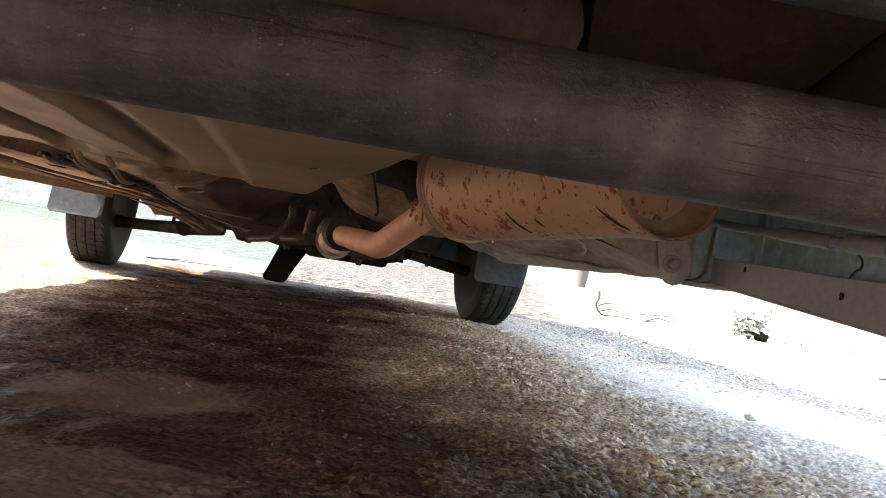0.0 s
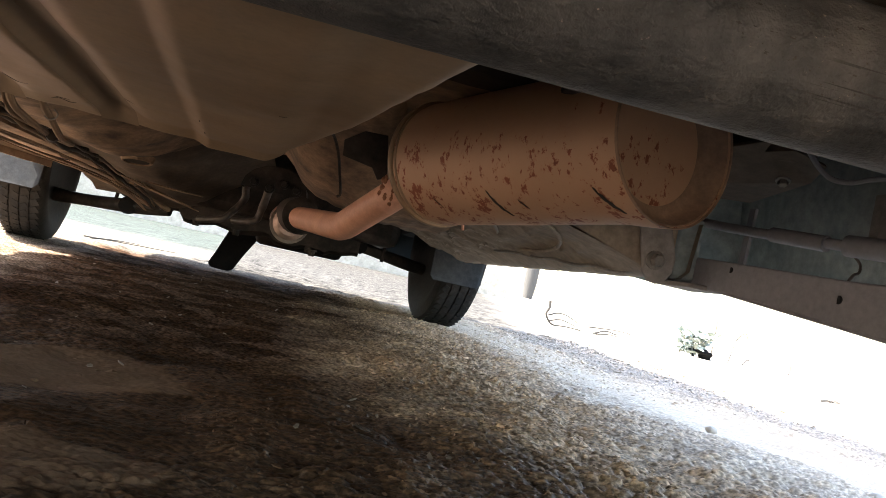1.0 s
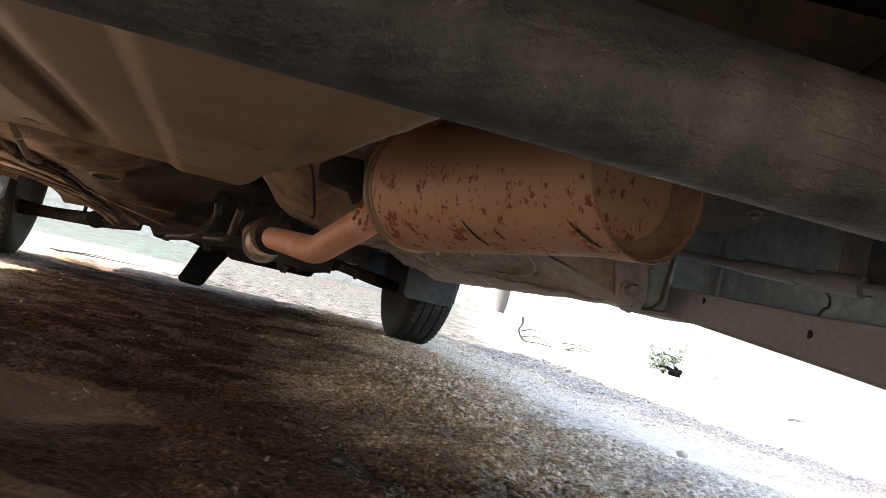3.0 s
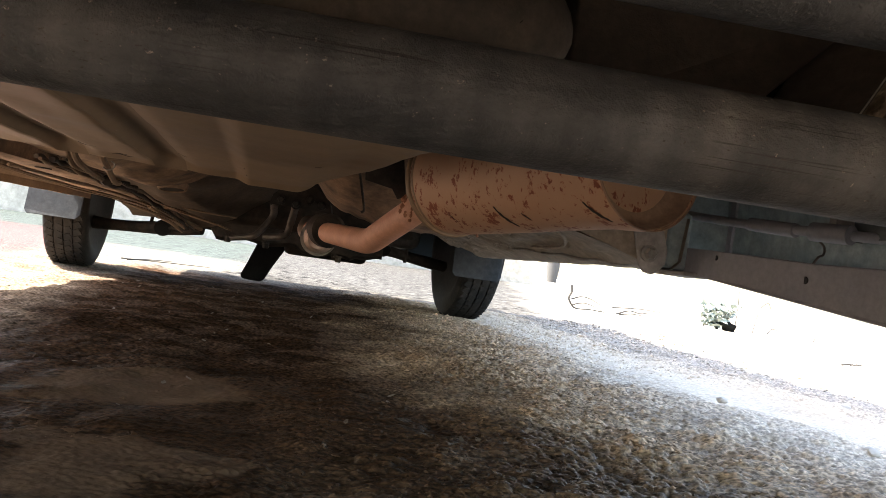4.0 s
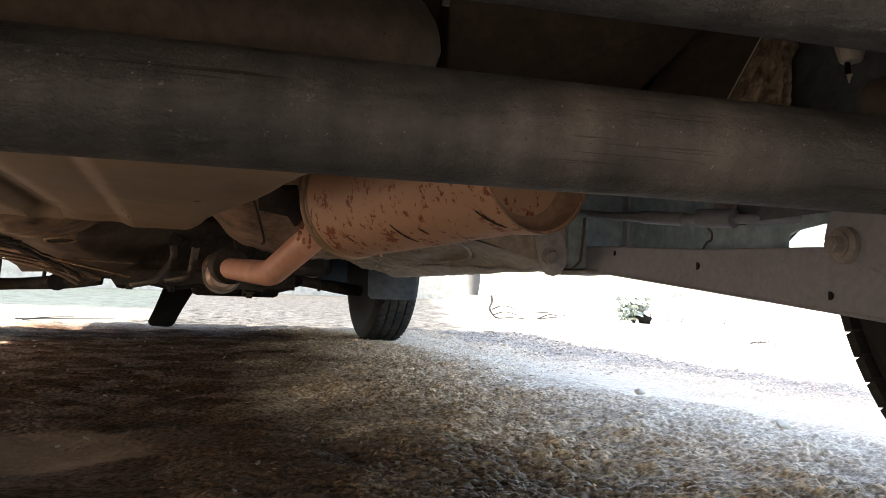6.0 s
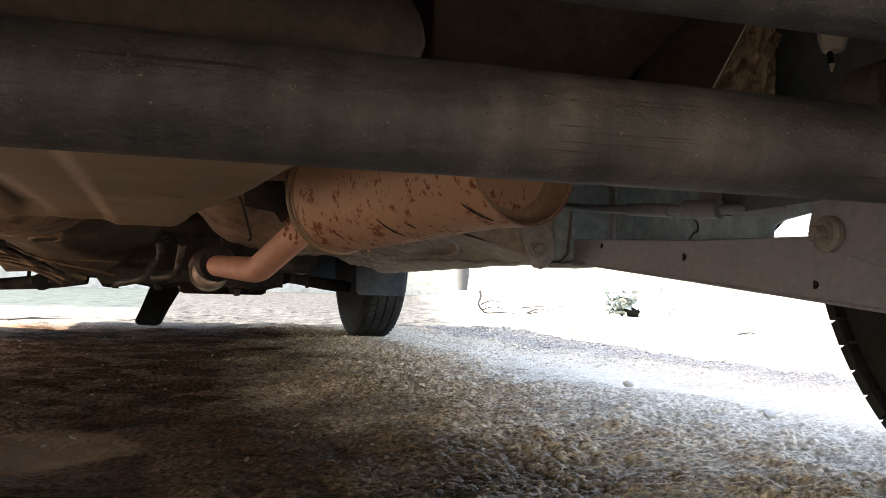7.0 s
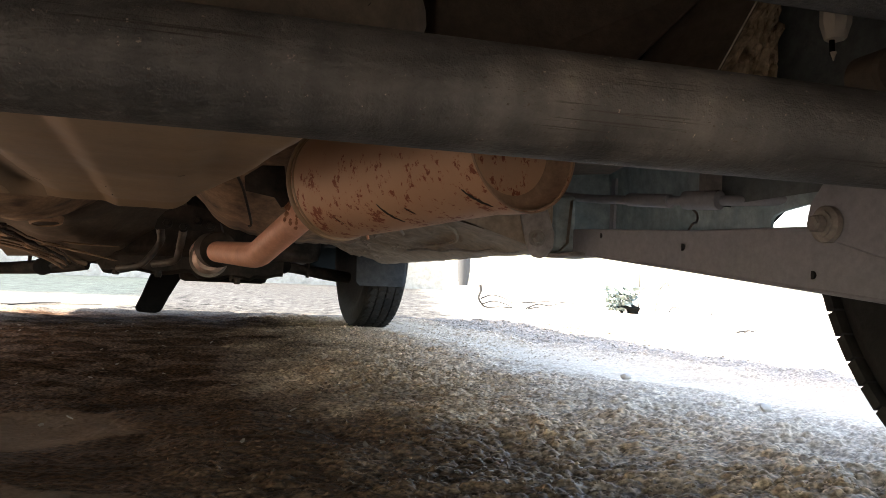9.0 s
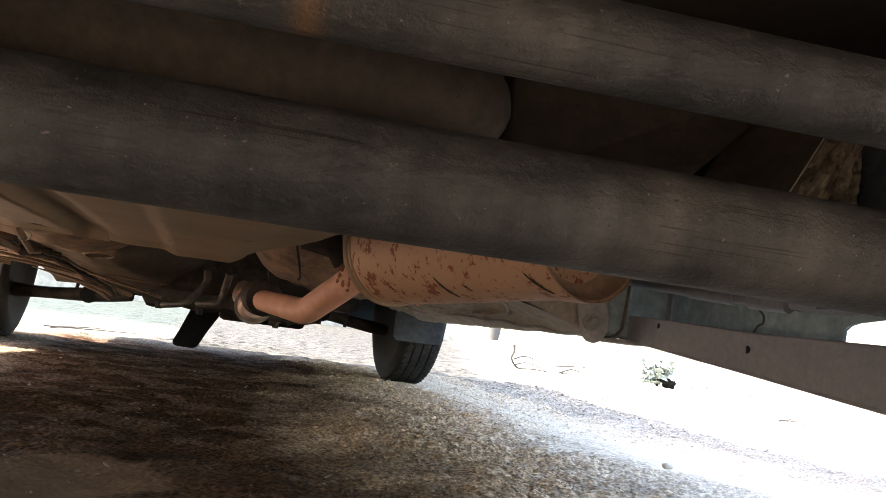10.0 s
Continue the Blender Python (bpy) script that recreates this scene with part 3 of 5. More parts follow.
def floor_z(x, y):
    """Underside of the floor pan: kick-up at the rear, tunnel, ribs along and across."""
    z = 0.296 + 0 * x
    tun = np.where(x < -0.085, np.exp(-(np.abs(x + 0.085) / 0.19) ** 2.6), np.exp(-(((x + 0.085) / 0.15) ** 4)))
    z = z + 0.12 * tun
    rear = np.clip((1.2 - y) / 0.36, 0, 1)
    z = z + 0.23 * rear * rear * (3 - 2 * rear)
    front = np.clip((y - 2.3) / 0.35, 0, 1)
    z = z + 0.16 * front
    bay = np.clip((1.62 - y) / 0.2, 0, 1) * np.clip((x - 0.02) / 0.06, 0, 1)
    z = np.where(bay > 0, np.maximum(z, 0.296 + 0.1 * bay), z)
    off = 1 - np.minimum(1, tun * 1.5)
    rib = 0.004 * np.exp(-(((np.mod(x + 0.9, 0.19) - 0.095) / 0.03) ** 4)) * off
    cross = 0.005 * np.exp(-(((np.mod(y - 1.2, 0.42) - 0.21) / 0.04) ** 4)) * off
    dish = 0.016 * np.exp(-(((x + 0.3) / 0.09) ** 2 + ((y - 1.62) / 0.12) ** 2)) - 0.02 * np.exp(-(((x + 0.36) / 0.12) ** 2 + ((y - 1.95) / 0.16) ** 2))
    return z - rib - cross + dish + 0.005 * value_noise(x, y, 9.0, 11) + 0.002 * value_noise(x, y, 31.0, 12)


def make_floor():
    xs, ys = np.linspace(CX - 0.62, CX + 0.80, 150), np.linspace(-0.12, 3.4, 260)
    gx, gy = np.meshgrid(xs, ys)
    gz = floor_z(gx, gy)
    # rear part painted far darker than the pan, for the shade over the axle
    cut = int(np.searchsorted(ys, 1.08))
    for j0, j1, mat, label in ((0, cut, DARK_AND_SHADED, "rear floor over the axle, its deep shade put into the brown"), (cut, len(ys) - 1, PAN, "tan dusty pressed-steel floor pan")):
        bm = bmesh.new()
        v = [[bm.verts.new((gx[j, i], gy[j, i], gz[j, i])) for i in range(len(xs))] for j in range(j0, j1 + 1)]
        for j in range(j1 - j0):
            for i in range(len(xs) - 1):
                bm.faces.new((v[j][i], v[j][i + 1], v[j + 1][i + 1], v[j + 1][i]))
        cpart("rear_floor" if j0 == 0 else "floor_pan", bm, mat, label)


make_floor()


def sill(x, s, y0=1.12, y1=2.48, low=0.24):
    """A box sill with a wavy pinched seam along its lower edge."""
    bm = bmesh.new()
    block(bm, (x + s * 0.03, (y0 + y1) / 2, (0.33 + low) / 2), (0.08, y1 - y0, 0.33 - low))
    ob = cpart("sill", bm, FLOOR, bevel=0.02)
    bm = bmesh.new()
    n = 60
    loops = []
    for k in range(n + 1):
        y = y0 + (y1 - y0) * k / n
        d = 0.0005 * math.sin(k * 0.7) + 0.0004 * math.sin(k * 2.7)
        w = 0.0006 * math.sin(k * 0.9)
        loops.append([(x - 0.004 + w, y, 0.25), (x + 0.004 + w, y, 0.25), (x + 0.004 + w, y, low - 0.014 + d), (x - 0.004 + w, y, low - 0.014 + d)])
    rings(bm, loops)
    cpart("seam", bm, FLOOR, parent=ob)


sill(0.52, 1, 1.5)
sill(-0.75, -1, 1.12, 2.58, 0.245)


def wheel(x, y, s, z=0.0, tilt=0.0, r=0.287, w=0.165, pitches=70, steer=0.0):
    """A road wheel: treaded tyre with block edges, steel rim with a dished centre."""
    h = w / 2
    bm = bmesh.new()
    prof = [(-h * 0.72, r * 0.66), (-h * 0.95, r * 0.78), (-h, r * 0.88), (-h * 0.9, r * 0.965), (-h * 0.76, r * 0.99)]
    for g in (-0.42, 0.0, 0.42):
        prof += [((g - 0.035) * h, r), ((g - 0.022) * h, r * 0.98), ((g + 0.022) * h, r * 0.98), ((g + 0.035) * h, r)]
    prof += [(h * 0.76, r * 0.99), (h * 0.9, r * 0.965), (h, r * 0.88), (h * 0.95, r * 0.78), (h * 0.72, r * 0.66)]
    disc_stack(bm, [(a, q - (0.004 if q > r * 0.95 else 0)) for a, q in prof] if pitches else prof, (x, y, r - 0.004 + z), (1, 0, 0), 72)
    hub = empty("wheel", (0, 0, 0), "", "")
    hub.parent = car
    hub.location = Vector((x, y, r + z)) - Vector((CX, 1.7, 0))
    hub.rotation_euler = (0, 0, radians(steer))
    mv = Matrix.Translation(-Vector((x, y, r + z)))
    # tread blocks on both shoulders, with open gaps between them
    for k in range(pitches):
        a = 2 * math.pi * (k + 0.3) / pitches
        for e in (-1, 1):
            m = Matrix.Rotation(a, 4, "X")
            c = Vector((x, y, r - 0.004 + z)) + m @ Vector((e * h * 0.87, 0, r * 0.981))
            block(bm, c, (h * 0.24, 2 * math.pi * r / pitches * 0.88, r * 0.034), m)
    if not pitches:
        for k in range(64):
            a = 2 * math.pi * k / 64
            for c0 in (-0.62, -0.21, 0.21, 0.62):
                m = Matrix.Rotation(a + 0.05 * c0, 4, "X") @ Matrix.Translation((c0 * h, 0, r)) @ Matrix.Rotation(radians(28 if c0 > 0 else -28), 4, "Z")
                block(bm, Vector((x, y, r - 0.004 + z)) + m.translation, (h * 0.30, 2 * math.pi * r / 64 * 0.84, 0.0028), m.to_3x3().to_4x4())
    bmesh.ops.transform(bm, matrix=mv, verts=bm.verts)
    part("tyre", bm, RUBBER, hub)
    bm = bmesh.new()
    disc_stack(bm, [(-h * 0.7, r * 0.67), (-h * 0.6, r * 0.6), (h * 0.1, r * 0.58), (h * 0.3, r * 0.3), (h * 0.5, r * 0.2), (h * 0.55, r * 0.02)] if s > 0 else
               [(h * 0.7, r * 0.67), (h * 0.6, r * 0.6), (-h * 0.1, r * 0.58), (-h * 0.3, r * 0.3), (-h * 0.5, r * 0.2), (-h * 0.55, r * 0.02)], (0, 0, 0), (1, 0, 0), 40)
    part("rim", bm, BLACK, hub)
    return hub


wheel(0.517, 2.87, 1, w=0.144, steer=7.0, pitches=0)
wheel(-0.872, 2.87, -1, w=0.138, steer=9.0, pitches=0)
wheel(RX, 0.49, 1)
wheel(2 * CX - RX, 0.49, -1)


def front_flap(x0, x1, zl):
    bm = bmesh.new()
    slab(bm, [(x0, 2.56, zl + 0.012), (x0 + 0.01, 2.555, zl), (x1 - 0.012, 2.555, zl), (x1, 2.56, zl + 0.015), (x1, 2.575, 0.26), (x0, 2.575, 0.26)], (0, 0.005, 0))
    cpart("mud_flap", bm, GREY_PLASTIC, "short grey mud flap", bevel=0.0015, smooth=False)


front_flap(0.432, 0.6, 0.152)
front_flap(-0.93, -0.762, 0.158)


def tank_z(x, y):
    """Pressed bottom of the tank: broad grooves with one steep and one gentle side, a beaded step, and a chamfer by its edge."""
    u = x + 0.125 * (y - 0.95)

    def ease(a, b):
        t = np.clip((u - a) / (b - a), 0, 1)
        return t * t * (3 - 2 * t)

    z = 0.2675 + 0 * x
    deep = np.clip((1.165 - y) / 0.05, 0, 1)
    for c in (0.0, -0.126, -0.252):
        z = z + deep * 0.014 * ease(-0.158 + c, -0.14 + c) - deep * 0.0115 * ease(-0.138 + c, -0.092 + c) - 0.0025 * (c < 0) * ease(-0.07 + c, -0.03 + c)
    z = z - 0.006 * ease(-0.05, -0.028) + 0.006 * ease(0.034, 0.066)
    return z + 0.0012 * value_noise(x, y, 12.0, 21) + 0.0006 * value_noise(x, y, 37.0, 22)


def fuel_tank():
    def right(y):
        return float(np.interp(y, [0.5, 0.6, 0.72, 0.87, 1.0, 1.1, 1.14, 1.165], [0.168, 0.16, 0.137, 0.105, 0.073, 0.044, 0.031, 0.012]))
    ys = [0.545 + 0.62 * k / 140 for k in range(141)]
    bm = bmesh.new()
    rows = []
    nx = 280
    for k, y in enumerate(ys):
        xr = right(y)
        xs = np.linspace(-0.52, xr, nx)
        zs = tank_z(xs, np.full(nx, y))
        # rounded edges at both sides and in front
        edge = np.minimum(1, np.minimum(xr - xs, xs + 0.52) / 0.012)
        zs = zs + 0.005 * (1 - edge) ** 2
        fr = max(0.0, 1 - (1.165 - y) / 0.014)
        zs = zs + 0.004 * fr * fr
        top = float(np.interp(y, [0.545, 0.7, 0.82], [0.285, 0.298, 0.42]))
        row = [(-0.56, y, max(top, 0.31)), (-0.55, y, 0.31)] + list(zip(xs.tolist(), [y] * nx, zs.tolist())) + [(xr + 0.012, y, min(top, 0.31) - 0.004), (xr + 0.02, y, top)]
        rows.append(row)
    last = rows[-1]
    rows.append([(x, 1.172, max(z, 0.3)) for x, y, z in last])
    rows.append([(x, 1.18, 0.43) for x, y, z in last])
    rings(bm, rows, closed=False)
    tank = cpart("fuel_tank", bm, TANK, "smooth tan dust-coated fuel tank with pressed grooves")
    # dark ribbons along the grooves, the grooves' shade put into their colour
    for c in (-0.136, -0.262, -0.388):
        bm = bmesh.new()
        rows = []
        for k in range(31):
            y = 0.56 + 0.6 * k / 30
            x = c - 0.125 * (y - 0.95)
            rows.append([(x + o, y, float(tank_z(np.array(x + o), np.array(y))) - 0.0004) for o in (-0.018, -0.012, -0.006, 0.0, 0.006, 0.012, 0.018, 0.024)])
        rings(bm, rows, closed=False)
        cpart("ribbon", bm, GROOVE_SHADE, "dark ribbon painted as shade in the tank groove", parent=tank)
    # scrapes and a spot of bare metal on the underside
    for pts in ([(-0.262, 1.075), (-0.248, 1.066), (-0.24, 1.072), (-0.226, 1.064)], [(-0.226, 1.125), (-0.214, 1.118), (-0.205, 1.124), (-0.196, 1.116)], [(-0.22, 1.115), (-0.208, 1.11), (-0.2, 1.106)], [(0.049, 0.835), (0.055, 0.833)], [(-0.127, 1.032), (-0.112, 1.03)], [(-0.038, 0.98), (-0.0385, 0.99)], [(-0.046, 1.06), (-0.0475, 1.072)]):
        bm = bmesh.new()
        line = []
        for x, y in pts:
            line.append((x, y, float(tank_z(np.array(x), np.array(y)))))
        sweep(bm, smooth_path(line, 3), lambda t: 0.0002 + 0.0003 * math.sin(math.pi * t), 6)
        cpart("scrape", bm, HOLE, parent=tank)
    # rim flange round the tank's middle
    bm = bmesh.new()
    rim = [(right(y) + 0.045, y) for y in (0.84, 0.95, 1.05, 1.13)] + [(-0.02, 1.19), (-0.5, 1.19), (-0.58, 1.12), (-0.58, 0.84)]
    slab(bm, [(x, y, 0.345) for x, y in rim], (0, 0, 0.006))
    cpart("rim_flange", bm, TANK, parent=tank, bevel=0.002)


fuel_tank()


def muffler():
    a, b = Vector((0.225, 1.2, 0.311)), Vector((0.3825, 0.866, 0.332))
    d = b - a

    ax = d.normalized()
    e1 = ax.cross(Vector((0, 0, 1))).normalized()
    e2 = e1.cross(ax)

    def turned(stops, caps=True):
        turn = [e1 * math.cos(k * math.pi / 32) + e2 * math.sin(k * math.pi / 32) for k in range(64)]
        return rings(bmesh.new(), [[a + d * q + e * r for e in turn] for q, r in stops], True, caps)

    bm = turned([(-0.012, 0.02), (-0.006, 0.062), (0.0, 0.075), (0.01, 0.0775), (0.03, 0.0778), (0.12, 0.0775), (0.3, 0.0772), (0.5, 0.0766), (0.7, 0.0752), (0.86, 0.0748), (0.93, 0.077), (0.965, 0.078), (0.998, 0.0784), (1.004, 0.078), (1.003, 0.0765), (0.995, 0.076), (0.944, 0.072), (0.944, 0.002)])
    ob = cpart("muffler", bm, MUFFLER, "tan muffler with red-brown rust flecks")
    # dish wall in a darker tan, its crescent of shade put into the colour
    cpart("end_cap", turned([(0.999, 0.0772), (0.998, 0.0752), (0.99, 0.0735), (0.975, 0.072), (0.96, 0.0695), (0.95, 0.0655), (0.9455, 0.0605), (0.9445, 0.0575), (0.9425, 0.0575)], False), CAP, "dished tan end cap", parent=ob)
    cpart("rolled_seam", turned([(-0.008, 0.0765), (-0.004, 0.0805), (0.002, 0.0815), (0.01, 0.0815), (0.015, 0.0805), (0.018, 0.0765)]), TANK, parent=ob)
    cpart("rolled_seam", turned([(0.028, 0.077), (0.032, 0.079), (0.038, 0.079), (0.042, 0.077)]), TANK, parent=ob)
    cpart("end_lip", turned([(1.0, 0.0785), (1.003, 0.0788), (1.007, 0.0788), (1.009, 0.0782), (1.007, 0.0772), (1.0, 0.077)], False), CAP, "thin worn rim", parent=ob)
    # long gouges scraped into the shell, aslant to its axis
    def on_shell(q, deg):
        r = float(np.interp(q, [0, 0.5, 0.86, 0.93, 0.965], [0.0776, 0.0766, 0.0748, 0.077, 0.078]))
        return a + d * q + (e1 * math.cos(radians(deg)) + e2 * math.sin(radians(deg))) * r
    for q0, g0, q1, g1, w in ((0.485, 316, 0.525, 287, 0.0016), (0.895, 314, 0.955, 291, 0.0018), (0.6, 306, 0.62, 296, 0.0007), (0.2, 312, 0.225, 300, 0.0007)):
        bm = bmesh.new()
        sweep(bm, [on_shell(q0 + (q1 - q0) * k / 12, g0 + (g1 - g0) * k / 12 + 0.8 * math.sin(k * 2.1)) for k in range(13)], lambda t, w=w: w * (0.25 + math.sin(math.pi * min(1, t * 1.02)) ** 0.7 * (0.75 + 0.25 * math.sin(t * 23))), 8)
        cpart("gouge", bm, DARK_AND_SHADED, parent=ob)
    bm = bmesh.new()
    slab(bm, [(0.0953, 1.22, 0.316), (0.1192, 1.22, 0.3335), (0.1499, 1.22, 0.335), (0.1604, 1.22, 0.2797), (0.1481, 1.22, 0.2747), (0.1384, 1.22, 0.2888), (0.0977, 1.22, 0.2955)], (0, 0.005, 0))
    cpart("hanger_plate", bm, BLACK, "black hanger plate", parent=ob, bevel=0.001, smooth=False)
    # seam weld and mud where the pipe goes in
    bm = bmesh.new()
    for k in range(20):
        q = Vector((0.163 + random.uniform(-0.010, 0.008), 1.196 + random.uniform(-0.008, 0.0), 0.262 + random.uniform(-0.02, 0.016)))
        g = bmesh.ops.create_icosphere(bm, subdivisions=1, radius=random.uniform(0.0012, 0.003))
        bmesh.ops.transform(bm, matrix=Matrix.Translation(q) @ Matrix.Diagonal((1, 0.5, random.uniform(0.8, 1.8), 1)), verts=g["verts"])
    cpart("weld", bm, RUST, "crusty rust-red weld", parent=ob)
    # two rings of the tail hanger under the shell
    for dx in (0.0, 0.022):
        bm = bmesh.new()
        sweep(bm, [Vector((0.262 + dx, 1.26, 0.262)) + Vector((0.004 * math.cos(a), 0.004, 0.014 * math.sin(a) - 0.012)) for a in [0.5 + 3.6 * k / 14 for k in range(15)]], 0.0022, 6)
        cpart("hanger_hook", bm, PIPE, parent=ob)
    bm = bmesh.new()
    sweep(bm, smooth_path([(0.21, 1.19, 0.292), (0.187, 1.203, 0.272), (0.164, 1.225, 0.2505), (0.1405, 1.27, 0.2285), (0.128, 1.3, 0.2165), (0.1225, 1.32, 0.2117), (0.117, 1.342, 0.2092), (0.1095, 1.375, 0.2088), (0.075, 1.52, 0.2135), (0.02, 1.75, 0.221), (-0.006, 1.86, 0.224)], 6), 0.0208, 26)
    pipe = cpart("exhaust_pipe", bm, PIPE, "bent orange-tan exhaust pipe")
    bm = bmesh.new()
    sweep(bm, [(0.042, 1.668, 0.2225), (0.041, 1.673, 0.2225), (0.022, 1.75, 0.2235), (0.014, 1.79, 0.2235)], lambda t: 0.03 if t in (0.0, 1.0) else 0.036, 24)
    cpart("clamp", bm, BLACK, "black pipe clamp", parent=pipe)
    bm = bmesh.new()
    sweep(bm, smooth_path([(0.022, 1.715, 0.206), (0.018, 1.78, 0.206), (0.004, 1.95, 0.208), (-0.02, 2.1, 0.215), (-0.05, 2.35, 0.23), (-0.07, 2.7, 0.26)], 4), lambda t: 0.025 + 0.009 * min(1, t / 0.05) if t < 0.3 else 0.026, 26)
    cpart("joint_sleeve", bm, STEEL, "scuffed bare steel sleeve", parent=pipe)
    bm = bmesh.new()
    sweep(bm, [(0.016, 1.8, 0.206), (0.015, 1.815, 0.206)], 0.041, 26)
    sweep(bm, [(0.012, 1.85, 0.207), (0.011, 1.86, 0.207)], 0.04, 26)
    cpart("sleeve_band", bm, BOLT, parent=pipe)
    # heat shield that curls from the bay into the tunnel, with a wire along it
    bm = bmesh.new()
    rows = []
    for k in range(37):
        x = -0.075 + 0.39 * k / 36
        zb = float(np.interp(x, [-0.075, -0.04, -0.007, 0.015, 0.04, 0.065, 0.1, 0.13, 0.2, 0.32], [0.372, 0.358, 0.333, 0.305, 0.282, 0.273, 0.264, 0.256, 0.25, 0.256])) + 0.0015 * math.sin(k * 1.9)
        hi = max(0.0, min(1.0, (0.06 - x) / 0.1))
        back = max(0.0, min(1.0, (x - 0.16) / 0.03))
        rows.append([(x, 1.2 + 0.24 * back, 0.405 + 0.02 * hi), (x, 1.3 + 0.15 * back, 0.372 + 0.02 * hi), (x, 1.4 + 0.06 * back, 0.335 + 0.03 * hi), (x, 1.48, max(zb + 0.03, 0.3 + 0.05 * hi)), (x, 1.55, zb + 0.012), (x, 1.62, zb + 0.002), (x, 1.78, zb - 0.002), (x, 1.92, zb + 0.006), (x, 1.95, 0.36)])
    rings(bm, rows, closed=False)
    shield = cpart("heat_shield", bm, PAN, "bent tan heat shield")
    bm = bmesh.new()
    sweep(bm, smooth_path([(0.07, 1.3, 0.335), (0.078, 1.36, 0.337), (0.088, 1.42, 0.322), (0.096, 1.47, 0.298), (0.104, 1.5, 0.268), (0.1, 1.5, 0.262)], 4), 0.0024, 8)
    cpart("wire", bm, BLACK, parent=shield)


muffler()


def rear_axle():
    bm = bmesh.new()
    n = 60
    x0, x1 = CX - 0.8, CX + 0.80
    pts = [(x0 + (x1 - x0) * k / n, 0.512, 0.2755) for k in range(n + 1)]
    sweep(bm, pts, 0.0285, 48)
    ob = cpart("axle_tube", bm, AXLE, "grey dusty tubular rear axle with scratches")
    # weld spatter and grit that sticks to the tube
    bm = bmesh.new()
    for k in range(40):
        a = random.uniform(1.9, 4.2)
        x = random.uniform(-0.25, 0.5) if k % 3 else random.uniform(0.25, 0.55)
        q = Vector((x, 0.512 + 0.0284 * math.cos(a), 0.2755 - 0.0284 * math.sin(a) * -1 if a < math.pi else 0.2755 + 0.0284 * abs(math.sin(a))))
        g = bmesh.ops.create_icosphere(bm, subdivisions=1, radius=random.uniform(0.0003, 0.0007))
        bmesh.ops.transform(bm, matrix=Matrix.Translation(q), verts=g["verts"])
    tagged(cpart("grit", bm, GRIT, parent=ob), kind="stuff")
    bm = bmesh.new()
    sweep(bm, [(-0.8 + k * 0.07, 0.402, 0.3075 + 0.0004 * k) for k in range(21)], 0.0158, 32)
    rod = cpart("lateral_rod", bm, ROD_STEEL, "grey dusty lateral rod with a rusty smear")
    bm = bmesh.new()
    sweep(bm, [(0.592, 0.402, 0.316), (0.655, 0.402, 0.316)], 0.024, 24)
    cpart("rod_bush", bm, BLACK, parent=rod)
    for s in (1, -1):
        # bracket of welded plate that ties the arm to the tube
        xa = 0.618 if s > 0 else 2 * CX - 0.618
        bm = bmesh.new()
        slab(bm, [(xa, 0.47, 0.235), (xa, 0.56, 0.205), (xa, 0.645, 0.215), (xa, 0.715, 0.236), (xa, 0.728, 0.252), (xa, 0.724, 0.266), (xa, 0.70, 0.293), (xa, 0.64, 0.31), (xa, 0.56, 0.318), (xa, 0.47, 0.31)], (-s * 0.006, 0, 0))
        cpart("axle_bracket", bm, ARM, parent=ob, bevel=0.0015, smooth=False)
        # brake backing plate
        bm = bmesh.new()
        disc_stack(bm, [(-0.02, 0.095), (0.0, 0.11), (0.012, 0.11), (0.03, 0.05), (0.031, 0.01)], (CX + s * 0.80, 0.48, 0.283), (-s, 0, 0), 36)
        cpart("drum_plate", bm, BLACK, parent=ob)


rear_axle()


